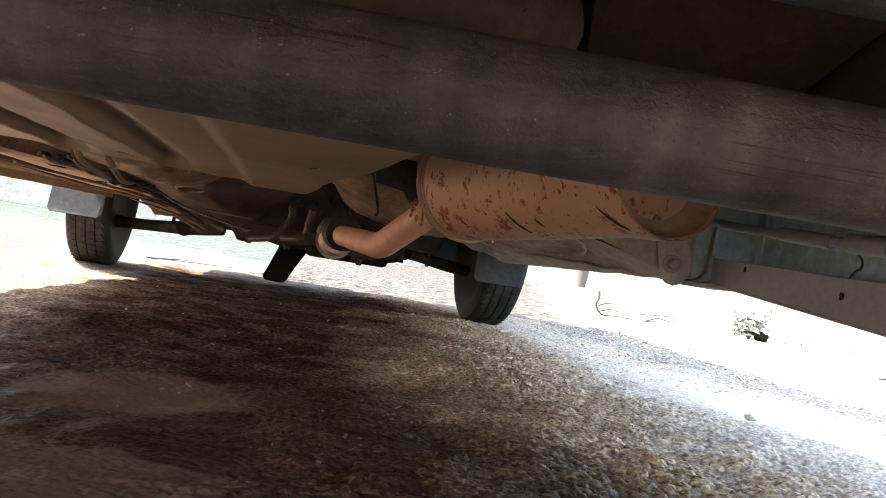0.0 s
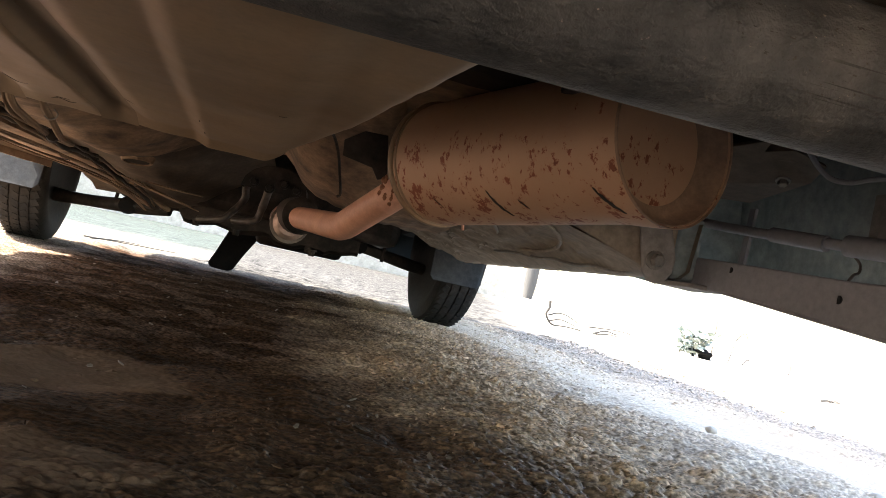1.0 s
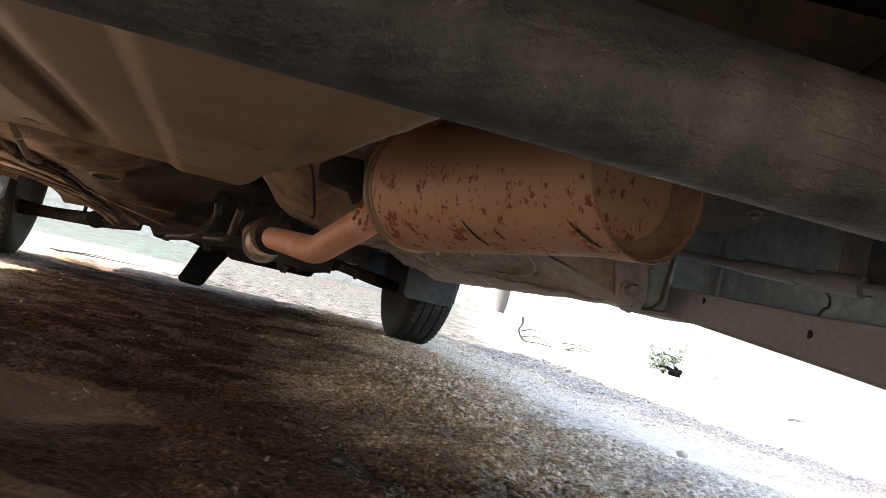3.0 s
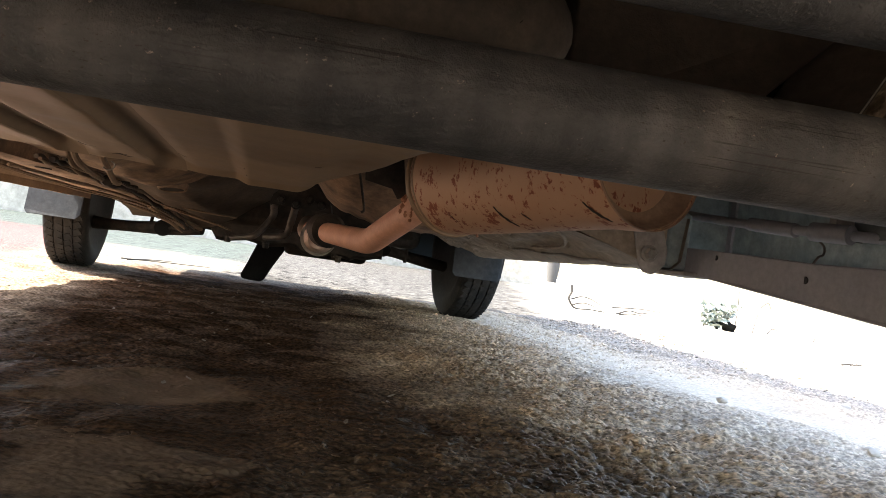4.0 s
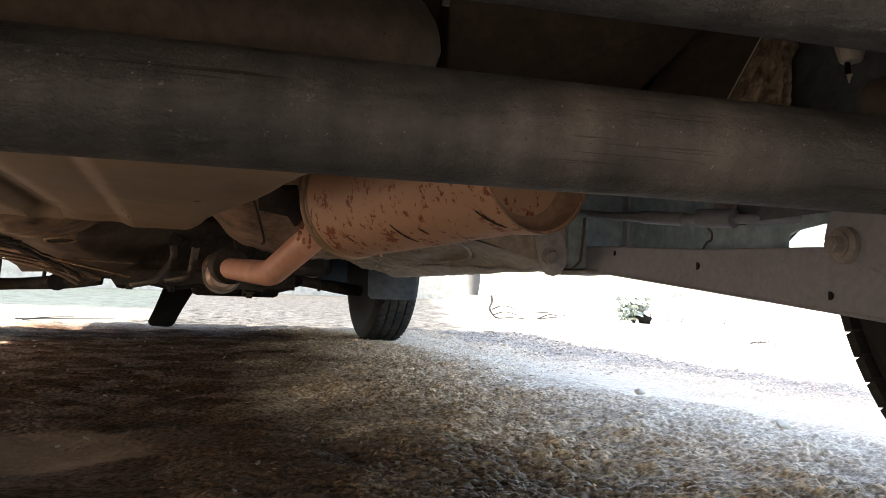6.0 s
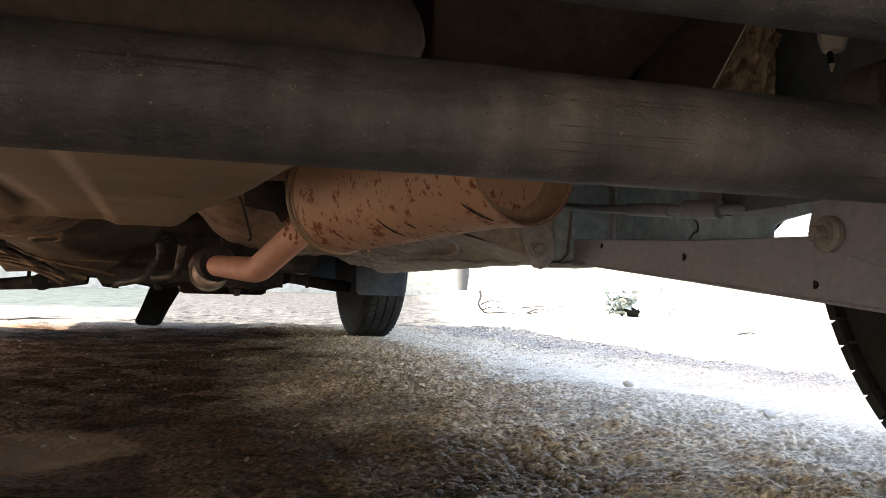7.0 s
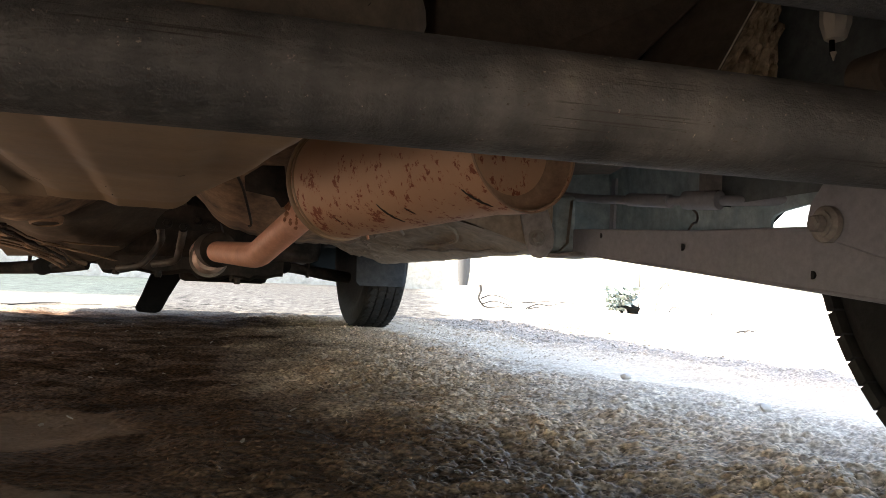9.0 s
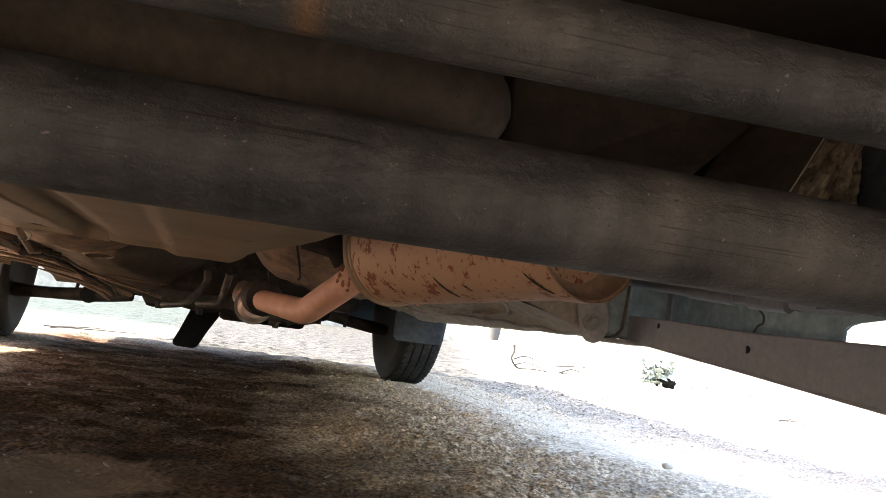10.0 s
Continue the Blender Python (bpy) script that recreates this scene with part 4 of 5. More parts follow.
def trailing_arm(s):
    """A pressed arm in one upright plane that runs outward to the rear."""
    arm_x = lambda y: 0.585 + 0.175 * (0.881 - y)
    q = lambda x: x if s > 0 else 2 * CX - x
    x0 = q(0.524)
    d = lambda y: q(arm_x(y))
    lo = [(1.12, 0.2235), (1.055, 0.2215), (0.88, 0.203), (0.717, 0.185), (0.6, 0.172), (0.56, 0.172)]
    hi = [(0.56, 0.245), (0.62, 0.2465), (0.717, 0.2455), (0.88, 0.249), (1.055, 0.259), (1.12, 0.262)]
    bm = bmesh.new()
    slab(bm, [(d(y), y, z) for y, z in lo + hi], (s * 0.015, 0, 0))
    arm = cpart("trailing_arm", bm, ARM, "dark dusty trailing arm with small holes", bevel=0.002, smooth=False)
    # rolled lower lip
    bm = bmesh.new()
    sweep(bm, [(d(y) + s * 0.001, y, z + 0.0015) for y, z in lo[1:]], 0.0022, 8)
    cpart("lip", bm, ARM, parent=arm)
    for (py, pz, r) in ((1.038, 0.249, 0.0034), (0.887, 0.230, 0.0042), (0.72, 0.2005, 0.004)):
        bm = bmesh.new()
        disc_stack(bm, [(-0.003, r), (0.0006, r), (0.0007, r * 0.2)], (d(py), py, pz), (-s, 0.175, 0), 16)
        cpart("hole", bm, HOLE, parent=arm)
    c = (d(0.7) - s * 0.003, 0.7, 0.2455)
    bm = bmesh.new()
    disc_stack(bm, [(0.0, 0.0165), (0.007, 0.0165), (0.009, 0.014), (0.0095, 0.009)], c, (-s, 0, 0), 36)
    cpart("bush_cup", bm, BOLT, parent=arm)
    bm = bmesh.new()
    hexbolt(bm, (c[0] - s * 0.008, c[1], c[2]), (-s, 0, 0), 0.0082, 0.012)
    cpart("bolt", bm, BOLT, parent=arm)
    # mounting bracket on the floor with its own bolt
    bm = bmesh.new()
    slab(bm, [(q(0.4576), 1.080, 0.2816), (q(0.4954), 1.080, 0.2947), (q(0.5105), 1.080, 0.2499), (q(0.5090), 1.080, 0.2323), (q(0.5009), 1.080, 0.2206), (q(0.4910), 1.080, 0.2162), (q(0.4801), 1.080, 0.2184), (q(0.4722), 1.080, 0.2268)], (0, 0.006, 0))
    br = cpart("arm_bracket", bm, BRACKET, "tan mounting bracket with a bolt", bevel=0.002, smooth=False)
    bm = bmesh.new()
    hexbolt(bm, (q(0.4831), 1.078, 0.2433), (0, -1, 0), 0.008, 0.012)
    cpart("bolt", bm, BOLT, parent=br)
    bm = bmesh.new()
    slab(bm, [(x0 - s * 0.006, 1.15, 0.2205), (x0 + s * 0.012, 1.08, 0.2215), (x0 + s * 0.05, 1.06, 0.2215), (x0 + s * 0.05, 1.15, 0.2205)], (0, 0, 0.006))
    cpart("bracket_foot", bm, BRACKET, parent=br, bevel=0.002, smooth=False)


trailing_arm(1)
trailing_arm(-1)


def kick_up():
    """Chassis rails, spring seat, stops and hoses over and beside the axle."""
    for s in (1, -1):
        q = lambda x: x if s > 0 else 2 * CX - x
        bm = bmesh.new()
        slab(bm, [(q(0.28), 0.855, 0.36), (q(0.446), 0.815, 0.375), (q(0.4669), 0.81, 0.3978), (q(0.5358), 0.81, 0.4677), (q(0.578), 0.81, 0.51), (q(0.28), 0.855, 0.51)], (0, 0.05, -0.004))
        cpart("chassis_rail", bm, RAIL, "dusty chassis rail", bevel=0.003, smooth=False)
        bm = bmesh.new()
        rows = []
        for j in range(13):
            v = j / 12
            rows.append([(q(0.507 + 0.093 * v - 0.052 * u), 0.758 + 0.088 * u ** 1.4, 0.337 + 0.166 * v) for u in [k / 10 for k in range(11)]])
        rings(bm, rows, closed=False)
        sb = cpart("spring_bracket", bm, BROWN)
        bm = bmesh.new()
        sweep(bm, [(q(0.527), 0.759, 0.375), (q(0.5678), 0.759, 0.4485), (q(0.598), 0.759, 0.503)], 0.0009, 6)
        cpart("lip", bm, EDGE, parent=sb)
        # black sheet set behind, the rail hollow's deep shade as colour
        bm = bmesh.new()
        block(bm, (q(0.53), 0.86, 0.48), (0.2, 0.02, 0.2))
        cpart("hollow_shade", bm, RUBBER_AND_SHADE, "black sheet painted as the shade in the rail's hollow", bevel=0.003)
        # mud-caked spring seat: a lumpy wedge
        bm = bmesh.new()
        n, mrows = 34, 30
        rows = []
        for j in range(mrows + 1):
            v = j / mrows
            row = []
            for i in range(n + 1):
                u = i / n
                w = 0.105 - 0.075 * v
                x = 0.524 + 0.0615 * v + w * u
                lump = 0.012 * noise.noise(Vector((u * 5, v * 6, s * 3.0))) + 0.009 * noise.noise(Vector((u * 13, v * 9, 7.0))) + 0.004 * noise.noise(Vector((u * 31, v * 20, 3.0)))
                row.append((q(x), 0.775 - 0.02 * v + 0.02 * u * u + lump, 0.362 + 0.115 * v))
            rows.append(row)
        rings(bm, rows, closed=False)
        g = bmesh.ops.extrude_face_region(bm, geom=bm.faces[:])
        bmesh.ops.translate(bm, vec=(0, 0.02, 0), verts=[e for e in g["geom"] if isinstance(e, bmesh.types.BMVert)])
        cpart("spring_seat", bm, MUD, "mud-caked spring seat")
        bm = bmesh.new()
        disc_stack(bm, [(0, 0.0074), (0.0008, 0.008), (0.012, 0.0112), (0.12, 0.012)], (q(0.5425), 0.62, 0.3785), (0, 0, 1), 8)
        stop = cpart("bump_stop", bm, WHITE_RUBBER, "pale rubber bump stop")
        bm = bmesh.new()
        disc_stack(bm, [(0, 0.0004), (0.0066, 0.0026), (0.0068, 0.0004)], (q(0.541), 0.62, 0.3621), (0, 0, 1), 6)
        cpart("tip", bm, WHITE_RUBBER, parent=stop)
        bm = bmesh.new()
        sweep(bm, [(q(0.541), 0.621, 0.367), (q(0.541), 0.622, 0.38)], 0.002, 8)
        cpart("stem", bm, RUBBER_AND_SHADE, parent=stop)
        bm = bmesh.new()
        pts = [(q(0.585) + 0.045 * math.cos(a), 0.53 + 0.045 * math.sin(a), 0.315 + 0.0055 * a) for a in [k * 0.35 for k in range(90)]]
        sweep(bm, pts, 0.0055, 8)
        cpart("coil_spring", bm, BLACK, "black coil spring")
        bm = bmesh.new()
        sweep(bm, [(q(0.548), 0.44, 0.24), (q(0.548), 0.46, 0.36), (q(0.545), 0.48, 0.5)], 0.019, 20)
        cpart("damper", bm, BLACK)
        bm = bmesh.new()
        disc_stack(bm, [(0, 0.004), (0.001, 0.016), (0.004, 0.019), (0.03, 0.019)], (q(0.572), 0.592, 0.35), (0, 1, 0), 24)
        cpart("rubber_bush", bm, BROWN, "brown dusty rubber bush")
    # brake hose and conduit over the arm
    bm = bmesh.new()
    sweep(bm, smooth_path([(0.53, 1.16, 0.318), (0.561, 1.12, 0.308), (0.59, 1.0, 0.2945), (0.615, 0.9, 0.2865), (0.655, 0.82, 0.282), (0.69, 0.7, 0.28)], 6), 0.0058, 12)
    hose = cpart("brake_pipe", bm, ARM, "dusty brake pipe")
    for (a, b, r) in (((0.585, 1.015, 0.2965), (0.602, 0.945, 0.289), 0.0085), ((0.607, 0.92, 0.288), (0.622, 0.875, 0.285), 0.011)):
        bm = bmesh.new()
        sweep(bm, [a, b], r, 14)
        cpart("sleeve", bm, ARM, parent=hose)
    bm = bmesh.new()
    sweep(bm, smooth_path([(0.61, 0.92, 0.283), (0.616, 0.91, 0.272), (0.613, 0.905, 0.262), (0.604, 0.9, 0.258), (0.597, 0.9, 0.246)], 4), 0.0014, 6)
    cpart("clip", bm, ROD, parent=hose)
    bm = bmesh.new()
    slab(bm, [(0.6132, 0.890, 0.2791), (0.6383, 0.890, 0.2804), (0.6380, 0.890, 0.3400), (0.6129, 0.890, 0.3400)], (0, 0.012, 0))
    cpart("tab", bm, BRACKET, parent=hose, smooth=False)
    bm = bmesh.new()
    slab(bm, [(0.60, 1.1, 0.25), (0.60, 1.088, 0.25), (0.602, 1.088, 0.335), (0.602, 1.1, 0.335)], (0.004, 0, 0))
    cpart("tab", bm, ARM, parent=hose, smooth=False)
    bm = bmesh.new()
    slab(bm, [(0.66, 1.2, 0.255), (0.655, 0.833, 0.235), (0.655, 0.8309, 0.2612), (0.655, 0.8265, 0.2658), (0.655, 0.8125, 0.2695), (0.655, 0.7796, 0.2731), (0.655, 0.7530, 0.2746), (0.652, 0.69, 0.276), (0.65, 0.69, 0.34), (0.64, 0.69, 0.5), (0.63, 1.2, 0.5)], (0.004, 0, 0))
    cpart("inner_panel", bm, PANEL, "dark blue-grey inner panel", smooth=False)
    # plain block added to hide the sill's brown end behind the bracket
    bm = bmesh.new()
    block(bm, (0.532, 1.15, 0.268), (0.036, 0.1, 0.08))
    cpart("filler_block", bm, PANEL, "blue-grey block added to cover the sill's end", bevel=0.006)
    bm = bmesh.new()
    slab(bm, [(0.505, 1.2, 0.226), (0.54, 1.2, 0.224), (0.66, 1.2, 0.24), (0.66, 1.2, 0.42), (0.5, 1.2, 0.42)], (0, 0.005, 0))
    cpart("closing_panel", bm, PANEL, "dark blue-grey closing panel", bevel=0.001, smooth=False)
    # diagonal strap plate above, with a hole and a thin cable
    bm = bmesh.new()
    slab(bm, [(0.44, 1.12, 0.33), (0.60, 1.1, 0.342), (0.588, 0.97, 0.352), (0.575, 0.93, 0.362), (0.52, 0.94, 0.378), (0.46, 1.02, 0.36)], (0, 0.004, 0.004))
    ribbon = cpart("strap_plate", bm, BROWN, "brown strap plate", bevel=0.001, smooth=False)
    bm = bmesh.new()
    sweep(bm, smooth_path([(0.52, 0.9, 0.385), (0.534, 0.9, 0.362), (0.556, 0.9, 0.345), (0.565, 0.88, 0.339), (0.573, 0.865, 0.342), (0.584, 0.85, 0.344), (0.588, 0.85, 0.335)], 5), 0.0026, 8)
    cpart("cable", bm, ARM, parent=ribbon)
    bm = bmesh.new()
    hexbolt(bm, (0.565, 0.985, 0.352), (-0.1, -0.3, -1), 0.0055, 0.007)
    cpart("bolt", bm, BOLT, parent=ribbon)
    # rounded canister behind the axle, high up, with a thin stay
    bm = bmesh.new()
    prof = [(0, 0.002), (0.003, 0.012), (0.008, 0.022), (0.018, 0.033), (0.034, 0.043), (0.055, 0.05), (0.09, 0.054), (0.2, 0.054), (0.34, 0.053), (0.4, 0.045), (0.43, 0.03), (0.44, 0.002)]
    disc_stack(bm, prof, (0.236, 0.69, 0.373), (-1, 0, 0.06), 40)
    can = cpart("canister", bm, CANISTER, "dim tan rounded canister")
    bm = bmesh.new()
    slab(bm, [(0.222, 0.625, 0.384), (0.227, 0.625, 0.384), (0.233, 0.625, 0.44), (0.228, 0.625, 0.44)], (0, 0.002, 0))
    cpart("stay", bm, BOLT, parent=can, smooth=False)
    bm = bmesh.new()
    disc_stack(bm, [(0, 0.0035), (0.002, 0.0035), (0.0021, 0.001)], (0.184, 0.645, 0.368), (0, -1, 0), 12)
    cpart("dark_disc", bm, HOLE, parent=can)


kick_up()


def front_parts():
    bm = bmesh.new()
    block(bm, (CX + 0.07, 3.0, 0.36), (0.84, 0.72, 0.28))
    cpart("engine_block", bm, BLACK, "dark engine and gearbox", bevel=0.03)
    bm = bmesh.new()
    rows = []
    xs = np.linspace(-0.52, 0.2, 40)
    for x in xs:
        x = float(x)
        lowz = 0.163 + 0.006 * math.sin(x * 40) + (0.022 if -0.43 < x < -0.39 else 0) - (0.012 if -0.08 < x < 0.09 else 0) + 0.004 * noise.noise(Vector((x * 30, 0, 0)))
        rows.append([(x, 2.7, lowz + 0.012), (x, 2.73, lowz), (x, 2.83, lowz), (x, 2.85, 0.24), (x, 2.7, 0.25)])
    rings(bm, rows)
    cm = cpart("front_crossmember", bm, BLACK, "oily black front crossmember")
    for (bx, by, bz) in ((0.05, 2.7, 0.142), (0.035, 2.72, 0.15), (-0.33, 2.71, 0.158), (-0.2, 2.7, 0.155)):
        bm = bmesh.new()
        hexbolt(bm, (bx, by, bz + 0.018), (0, 0, -1), 0.012, 0.022)
        cpart("bolt", bm, BLACK, parent=cm)
    bm = bmesh.new()
    block(bm, (0.0, 2.95, 0.2), (0.3, 0.26, 0.12))
    cpart("engine_sump", bm, BLACK, "oily black engine sump", bevel=0.02)
    for name, pts, r in (("control_arm", [(0.1, 2.72, 0.212), (0.2, 2.74, 0.206), (0.3, 2.79, 0.192), (0.44, 2.86, 0.175)], 0.021),
                         ("control_arm", [(-0.42, 2.72, 0.186), (-0.55, 2.75, 0.17), (-0.69, 2.8, 0.159), (-0.79, 2.84, 0.155), (-0.87, 2.87, 0.158)], 0.0225)):
        bm = bmesh.new()
        sweep(bm, smooth_path(pts, 5), lambda t, r=r: r * (1 + 0.1 * math.sin(t * 9)), 12, 0.95)
        arm = cpart(name, bm, BLACK, "black control arm")
        bm = bmesh.new()
        q = Vector(pts[1])
        sweep(bm, [q + Vector((0, -0.03, 0.0)), q + Vector((0, 0.03, 0.004))], r * 1.25, 14)
        cpart("bush", bm, RUBBER_AND_SHADE, parent=arm)
    # drop links seen through the gaps over the arms
    for x in (0.285, -0.6):
        bm = bmesh.new()
        sweep(bm, [(x, 2.76, 0.17), (x + 0.002, 2.77, 0.24)], 0.006, 8)
        cpart("drop_link", bm, BLACK)
    # shift linkage: dark tunnel bracket with two bent rods
    bm = bmesh.new()
    rows = []
    for k in range(9):
        a = math.pi * k / 8
        rows.append([(-0.05 - 0.078 * math.cos(a), 2.02, 0.275 + 0.062 * math.sin(a)), (-0.05 - 0.078 * math.cos(a), 2.16, 0.275 + 0.062 * math.sin(a))])
    rings(bm, rows, closed=False)
    bm.faces.new([v for v in bm.verts if abs(v.co.y - 2.02) < 1e-5])
    brk = cpart("tunnel_bracket", bm, BLACK, "oily black tunnel bracket", smooth=False)
    for (bx, bz) in ((-0.1, 0.29), (-0.062, 0.283), (-0.03, 0.3), (0.0, 0.29)):
        bm = bmesh.new()
        hexbolt(bm, (bx, 2.02, bz), (0, -1, 0), 0.009, 0.014)
        cpart("bolt", bm, BLACK, parent=brk)
    for pts in ([(-0.118, 2.06, 0.3), (-0.124, 2.1, 0.275), (-0.135, 2.2, 0.25), (-0.163, 2.2, 0.205), (-0.185, 2.2, 0.186), (-0.24, 2.22, 0.175)],
                [(-0.066, 2.06, 0.28), (-0.07, 2.08, 0.262), (-0.078, 2.1, 0.222), (-0.083, 2.1, 0.204), (-0.1, 2.1, 0.196), (-0.14, 2.12, 0.19)]):
        bm = bmesh.new()
        sweep(bm, smooth_path(pts, 6), 0.0098, 14, 0.9)
        cpart("shift_rod", bm, ROD, "grey bent shift rod")


front_parts()


def left_floor():
    """Pipes, rail and brackets under the far side of the floor."""
    bundle = [(-0.328, 1.2, 0.255), (-0.343, 1.28, 0.255), (-0.354, 1.42, 0.254), (-0.383, 1.62, 0.249), (-0.402, 1.85, 0.247), (-0.417, 2.1, 0.231), (-0.422, 2.35, 0.209), (-0.422, 2.52, 0.18)]
    for off, r, mat in (((0, 0, 0), 0.0042, DARK_AND_SHADED), ((-0.012, 0.0, -0.002), 0.0026, FLOOR), ((0.011, 0.02, 0.004), 0.0024, BROWN), ((-0.024, 0.01, 0.002), 0.0034, BROWN)):
        bm = bmesh.new()
        way = smooth_path([Vector(p) + Vector(off) for p in bundle], 10)
        way = [q + Vector((noise.noise(q * 11 + Vector(off) * 90), 0, noise.noise(q * 13 + Vector((5, 0, 1)) + Vector(off) * 90))) * 0.005 for q in way]
        sweep(bm, way, lambda t, r=r: r * (1 + 0.35 * math.sin(t * 47 + r * 9000) * math.sin(t * 19)), 10)
        cpart("underfloor_pipe", bm, mat, "dusty pipe along the floor")
    for pts in ([(-0.3, 1.17, 0.3), (-0.298, 1.2, 0.264), (-0.299, 1.25, 0.252), (-0.305, 1.33, 0.245), (-0.322, 1.4, 0.246), (-0.352, 1.52, 0.25), (-0.37, 1.62, 0.252)], [(-0.262, 1.17, 0.31), (-0.264, 1.2, 0.272), (-0.271, 1.25, 0.259), (-0.288, 1.34, 0.245), (-0.315, 1.43, 0.246), (-0.36, 1.6, 0.252)], [(-0.31, 1.19, 0.29), (-0.318, 1.24, 0.262), (-0.33, 1.3, 0.255), (-0.352, 1.42, 0.256), (-0.39, 1.6, 0.255)]):
        bm = bmesh.new()
        sweep(bm, smooth_path(pts, 6), 0.0046, 8)
        cpart("fuel_hose", bm, FLOOR, "tan dusty fuel hose")
    bm = bmesh.new()
    rows = []
    for k in range(91):
        y = 1.2 + 1.42 * k / 90
        xc = -0.605 + 0.012 * math.sin(y * 2)
        z = 0.266 - 0.02 * max(0, (y - 1.7))
        lump = lambda u: 0.0045 * noise.noise(Vector((u * 9, y * 6, 2.0))) + 0.003 * noise.noise(Vector((u * 30, y * 22, 7.0)))
        rows.append([(xc - 0.125, y, 0.32), (xc - 0.117, y, z + 0.004)] + [(xc + u, y, z + lump(u)) for u in (-0.105, -0.09, -0.07, -0.05, -0.035, -0.015, 0.0, 0.015, 0.035, 0.05, 0.07)] + [(xc + 0.083, y, z + 0.004), (xc + 0.09, y, 0.32)])
    rings(bm, rows)
    rail = cpart("floor_rail", bm, PAN, "tan dusty floor rail with holes")
    for (x, y, r) in ((-0.52, 1.65, 0.015), (-0.64, 1.62, 0.017), (-0.62, 1.8, 0.014), (-0.56, 1.98, 0.012), (-0.6, 2.25, 0.015)):
        bm = bmesh.new()
        z = 0.266 - 0.02 * max(0, (y - 1.7)) - 0.0035
        disc_stack(bm, [(0, r), (0.002, r), (0.0021, r * 0.3)], (x, y, z), (0, 0, -1), 20)
        cpart("hole", bm, HOLE, parent=rail)
    # spring clip and union on the hoses
    bm = bmesh.new()
    sweep(bm, smooth_path([(-0.256, 1.22, 0.266), (-0.252, 1.222, 0.262), (-0.254, 1.224, 0.256), (-0.262, 1.226, 0.253), (-0.268, 1.226, 0.256)], 4), 0.0011, 6)
    cpart("hose_clip", bm, BOLT, "small pale wire clip")
    bm = bmesh.new()
    sweep(bm, [(-0.3, 1.35, 0.244), (-0.322, 1.41, 0.245)], 0.009, 10)
    cpart("pipe_union", bm, DARK_AND_SHADED, "dark pipe union")
    # folded stiffeners along the rail, thin lips with a shadow under each
    for x0, x1, z0, z1, w in ((-0.46, -0.5, 0.252, 0.232, 0.003), (-0.49, -0.54, 0.25, 0.228, 0.0026), (-0.43, -0.45, 0.246, 0.226, 0.0024), (-0.54, -0.6, 0.252, 0.234, 0.0024)):
        bm = bmesh.new()
        sweep(bm, [(x0 + (x1 - x0) * t + 0.004 * math.sin(t * 9 + x0 * 40), 1.3 + 1.15 * t, z0 + (z1 - z0) * t + 0.003 * math.sin(t * 7 + x1 * 30)) for t in [k / 24 for k in range(25)]], lambda t, w=w: w * (0.7 + 0.5 * math.sin(t * 11 + 1) ** 2), 8)
        cpart("rail_lip", bm, FLOOR, parent=rail)
    for (x, y) in ((-0.445, 1.9), (-0.47, 2.05)):
        bm = bmesh.new()
        block(bm, (x, y, 0.262), (0.03, 0.012, 0.018))
        cpart("pipe_clip", bm, BLACK, bevel=0.004)
    # bent braces that taper towards the crossmember
    for pts, r in (([(-0.368, 1.950, 0.232), (-0.320, 2.100, 0.216), (-0.259, 2.300, 0.196)], 0.012), ([(-0.463, 1.900, 0.227), (-0.430, 2.050, 0.214), (-0.401, 2.250, 0.196), (-0.397, 2.350, 0.180)], 0.01), ([(-0.335, 2.02, 0.233), (-0.27, 2.02, 0.2285), (-0.2, 2.0, 0.2265)], 0.008), ([(-0.345, 2.0, 0.222), (-0.27, 2.0, 0.209), (-0.207, 2.0, 0.193)], 0.009), ([(-0.382, 1.95, 0.206), (-0.375, 2.1, 0.191), (-0.39, 2.3, 0.168)], 0.009)):
        bm = bmesh.new()
        sweep(bm, smooth_path(pts, 6), lambda t, r=r: 1.5 * r * (0.12 + 0.88 * min(1.0, t / 0.3)) * (1.0 - 0.75 * t), 10, 0.3)
        cpart("floor_brace", bm, FLOOR, "bent tan floor brace")
    # lumpy toe board that slopes down to the crossmember
    bm = bmesh.new()
    rows = []
    for j in range(29):
        v = j / 28
        y = 1.98 + 0.7 * v
        row = []
        for x in np.linspace(-0.64, -0.1, 44).tolist():
            rise = max(0.0, min(1.0, (x + 0.4) / 0.28))
            row.append((x, y, 0.288 - 0.09 * v * v + 0.012 * noise.noise(Vector((x * 9, y * 5, 1.0))) + 0.006 * noise.noise(Vector((x * 25, y * 17, 6.0))) + 0.13 * rise * rise * (3 - 2 * rise)))
        rows.append(row)
    rings(bm, rows, closed=False)
    cpart("toe_board", bm, BROWN, "brown lumpy toe board")
    bm = bmesh.new()
    disc_stack(bm, [(-0.012, 0.04), (0.002, 0.036), (0.004, 0.033), (0.003, 0.03), (-0.006, 0.027)], (-0.385, 2.1, 0.279), (0.1, -0.13, -1), 28)
    grommet = cpart("floor_grommet", bm, PAN, "tan pressed ring round a dark floor recess")
    # dark disc inside the ring, the recess's shade put into its colour
    bm = bmesh.new()
    disc_stack(bm, [(-0.004, 0.032), (0.001, 0.031), (0.0, 0.005)], (-0.385, 2.1, 0.279), (0.1, -0.13, -1), 24)
    cpart("dark_disc", bm, DARK_AND_SHADED, parent=grommet)
    bm = bmesh.new()
    disc_stack(bm, [(0, 0.03), (0.002, 0.03), (0.0021, 0.01)], (-0.543, 2.659, 0.284), (0, 0.1, -1), 24)
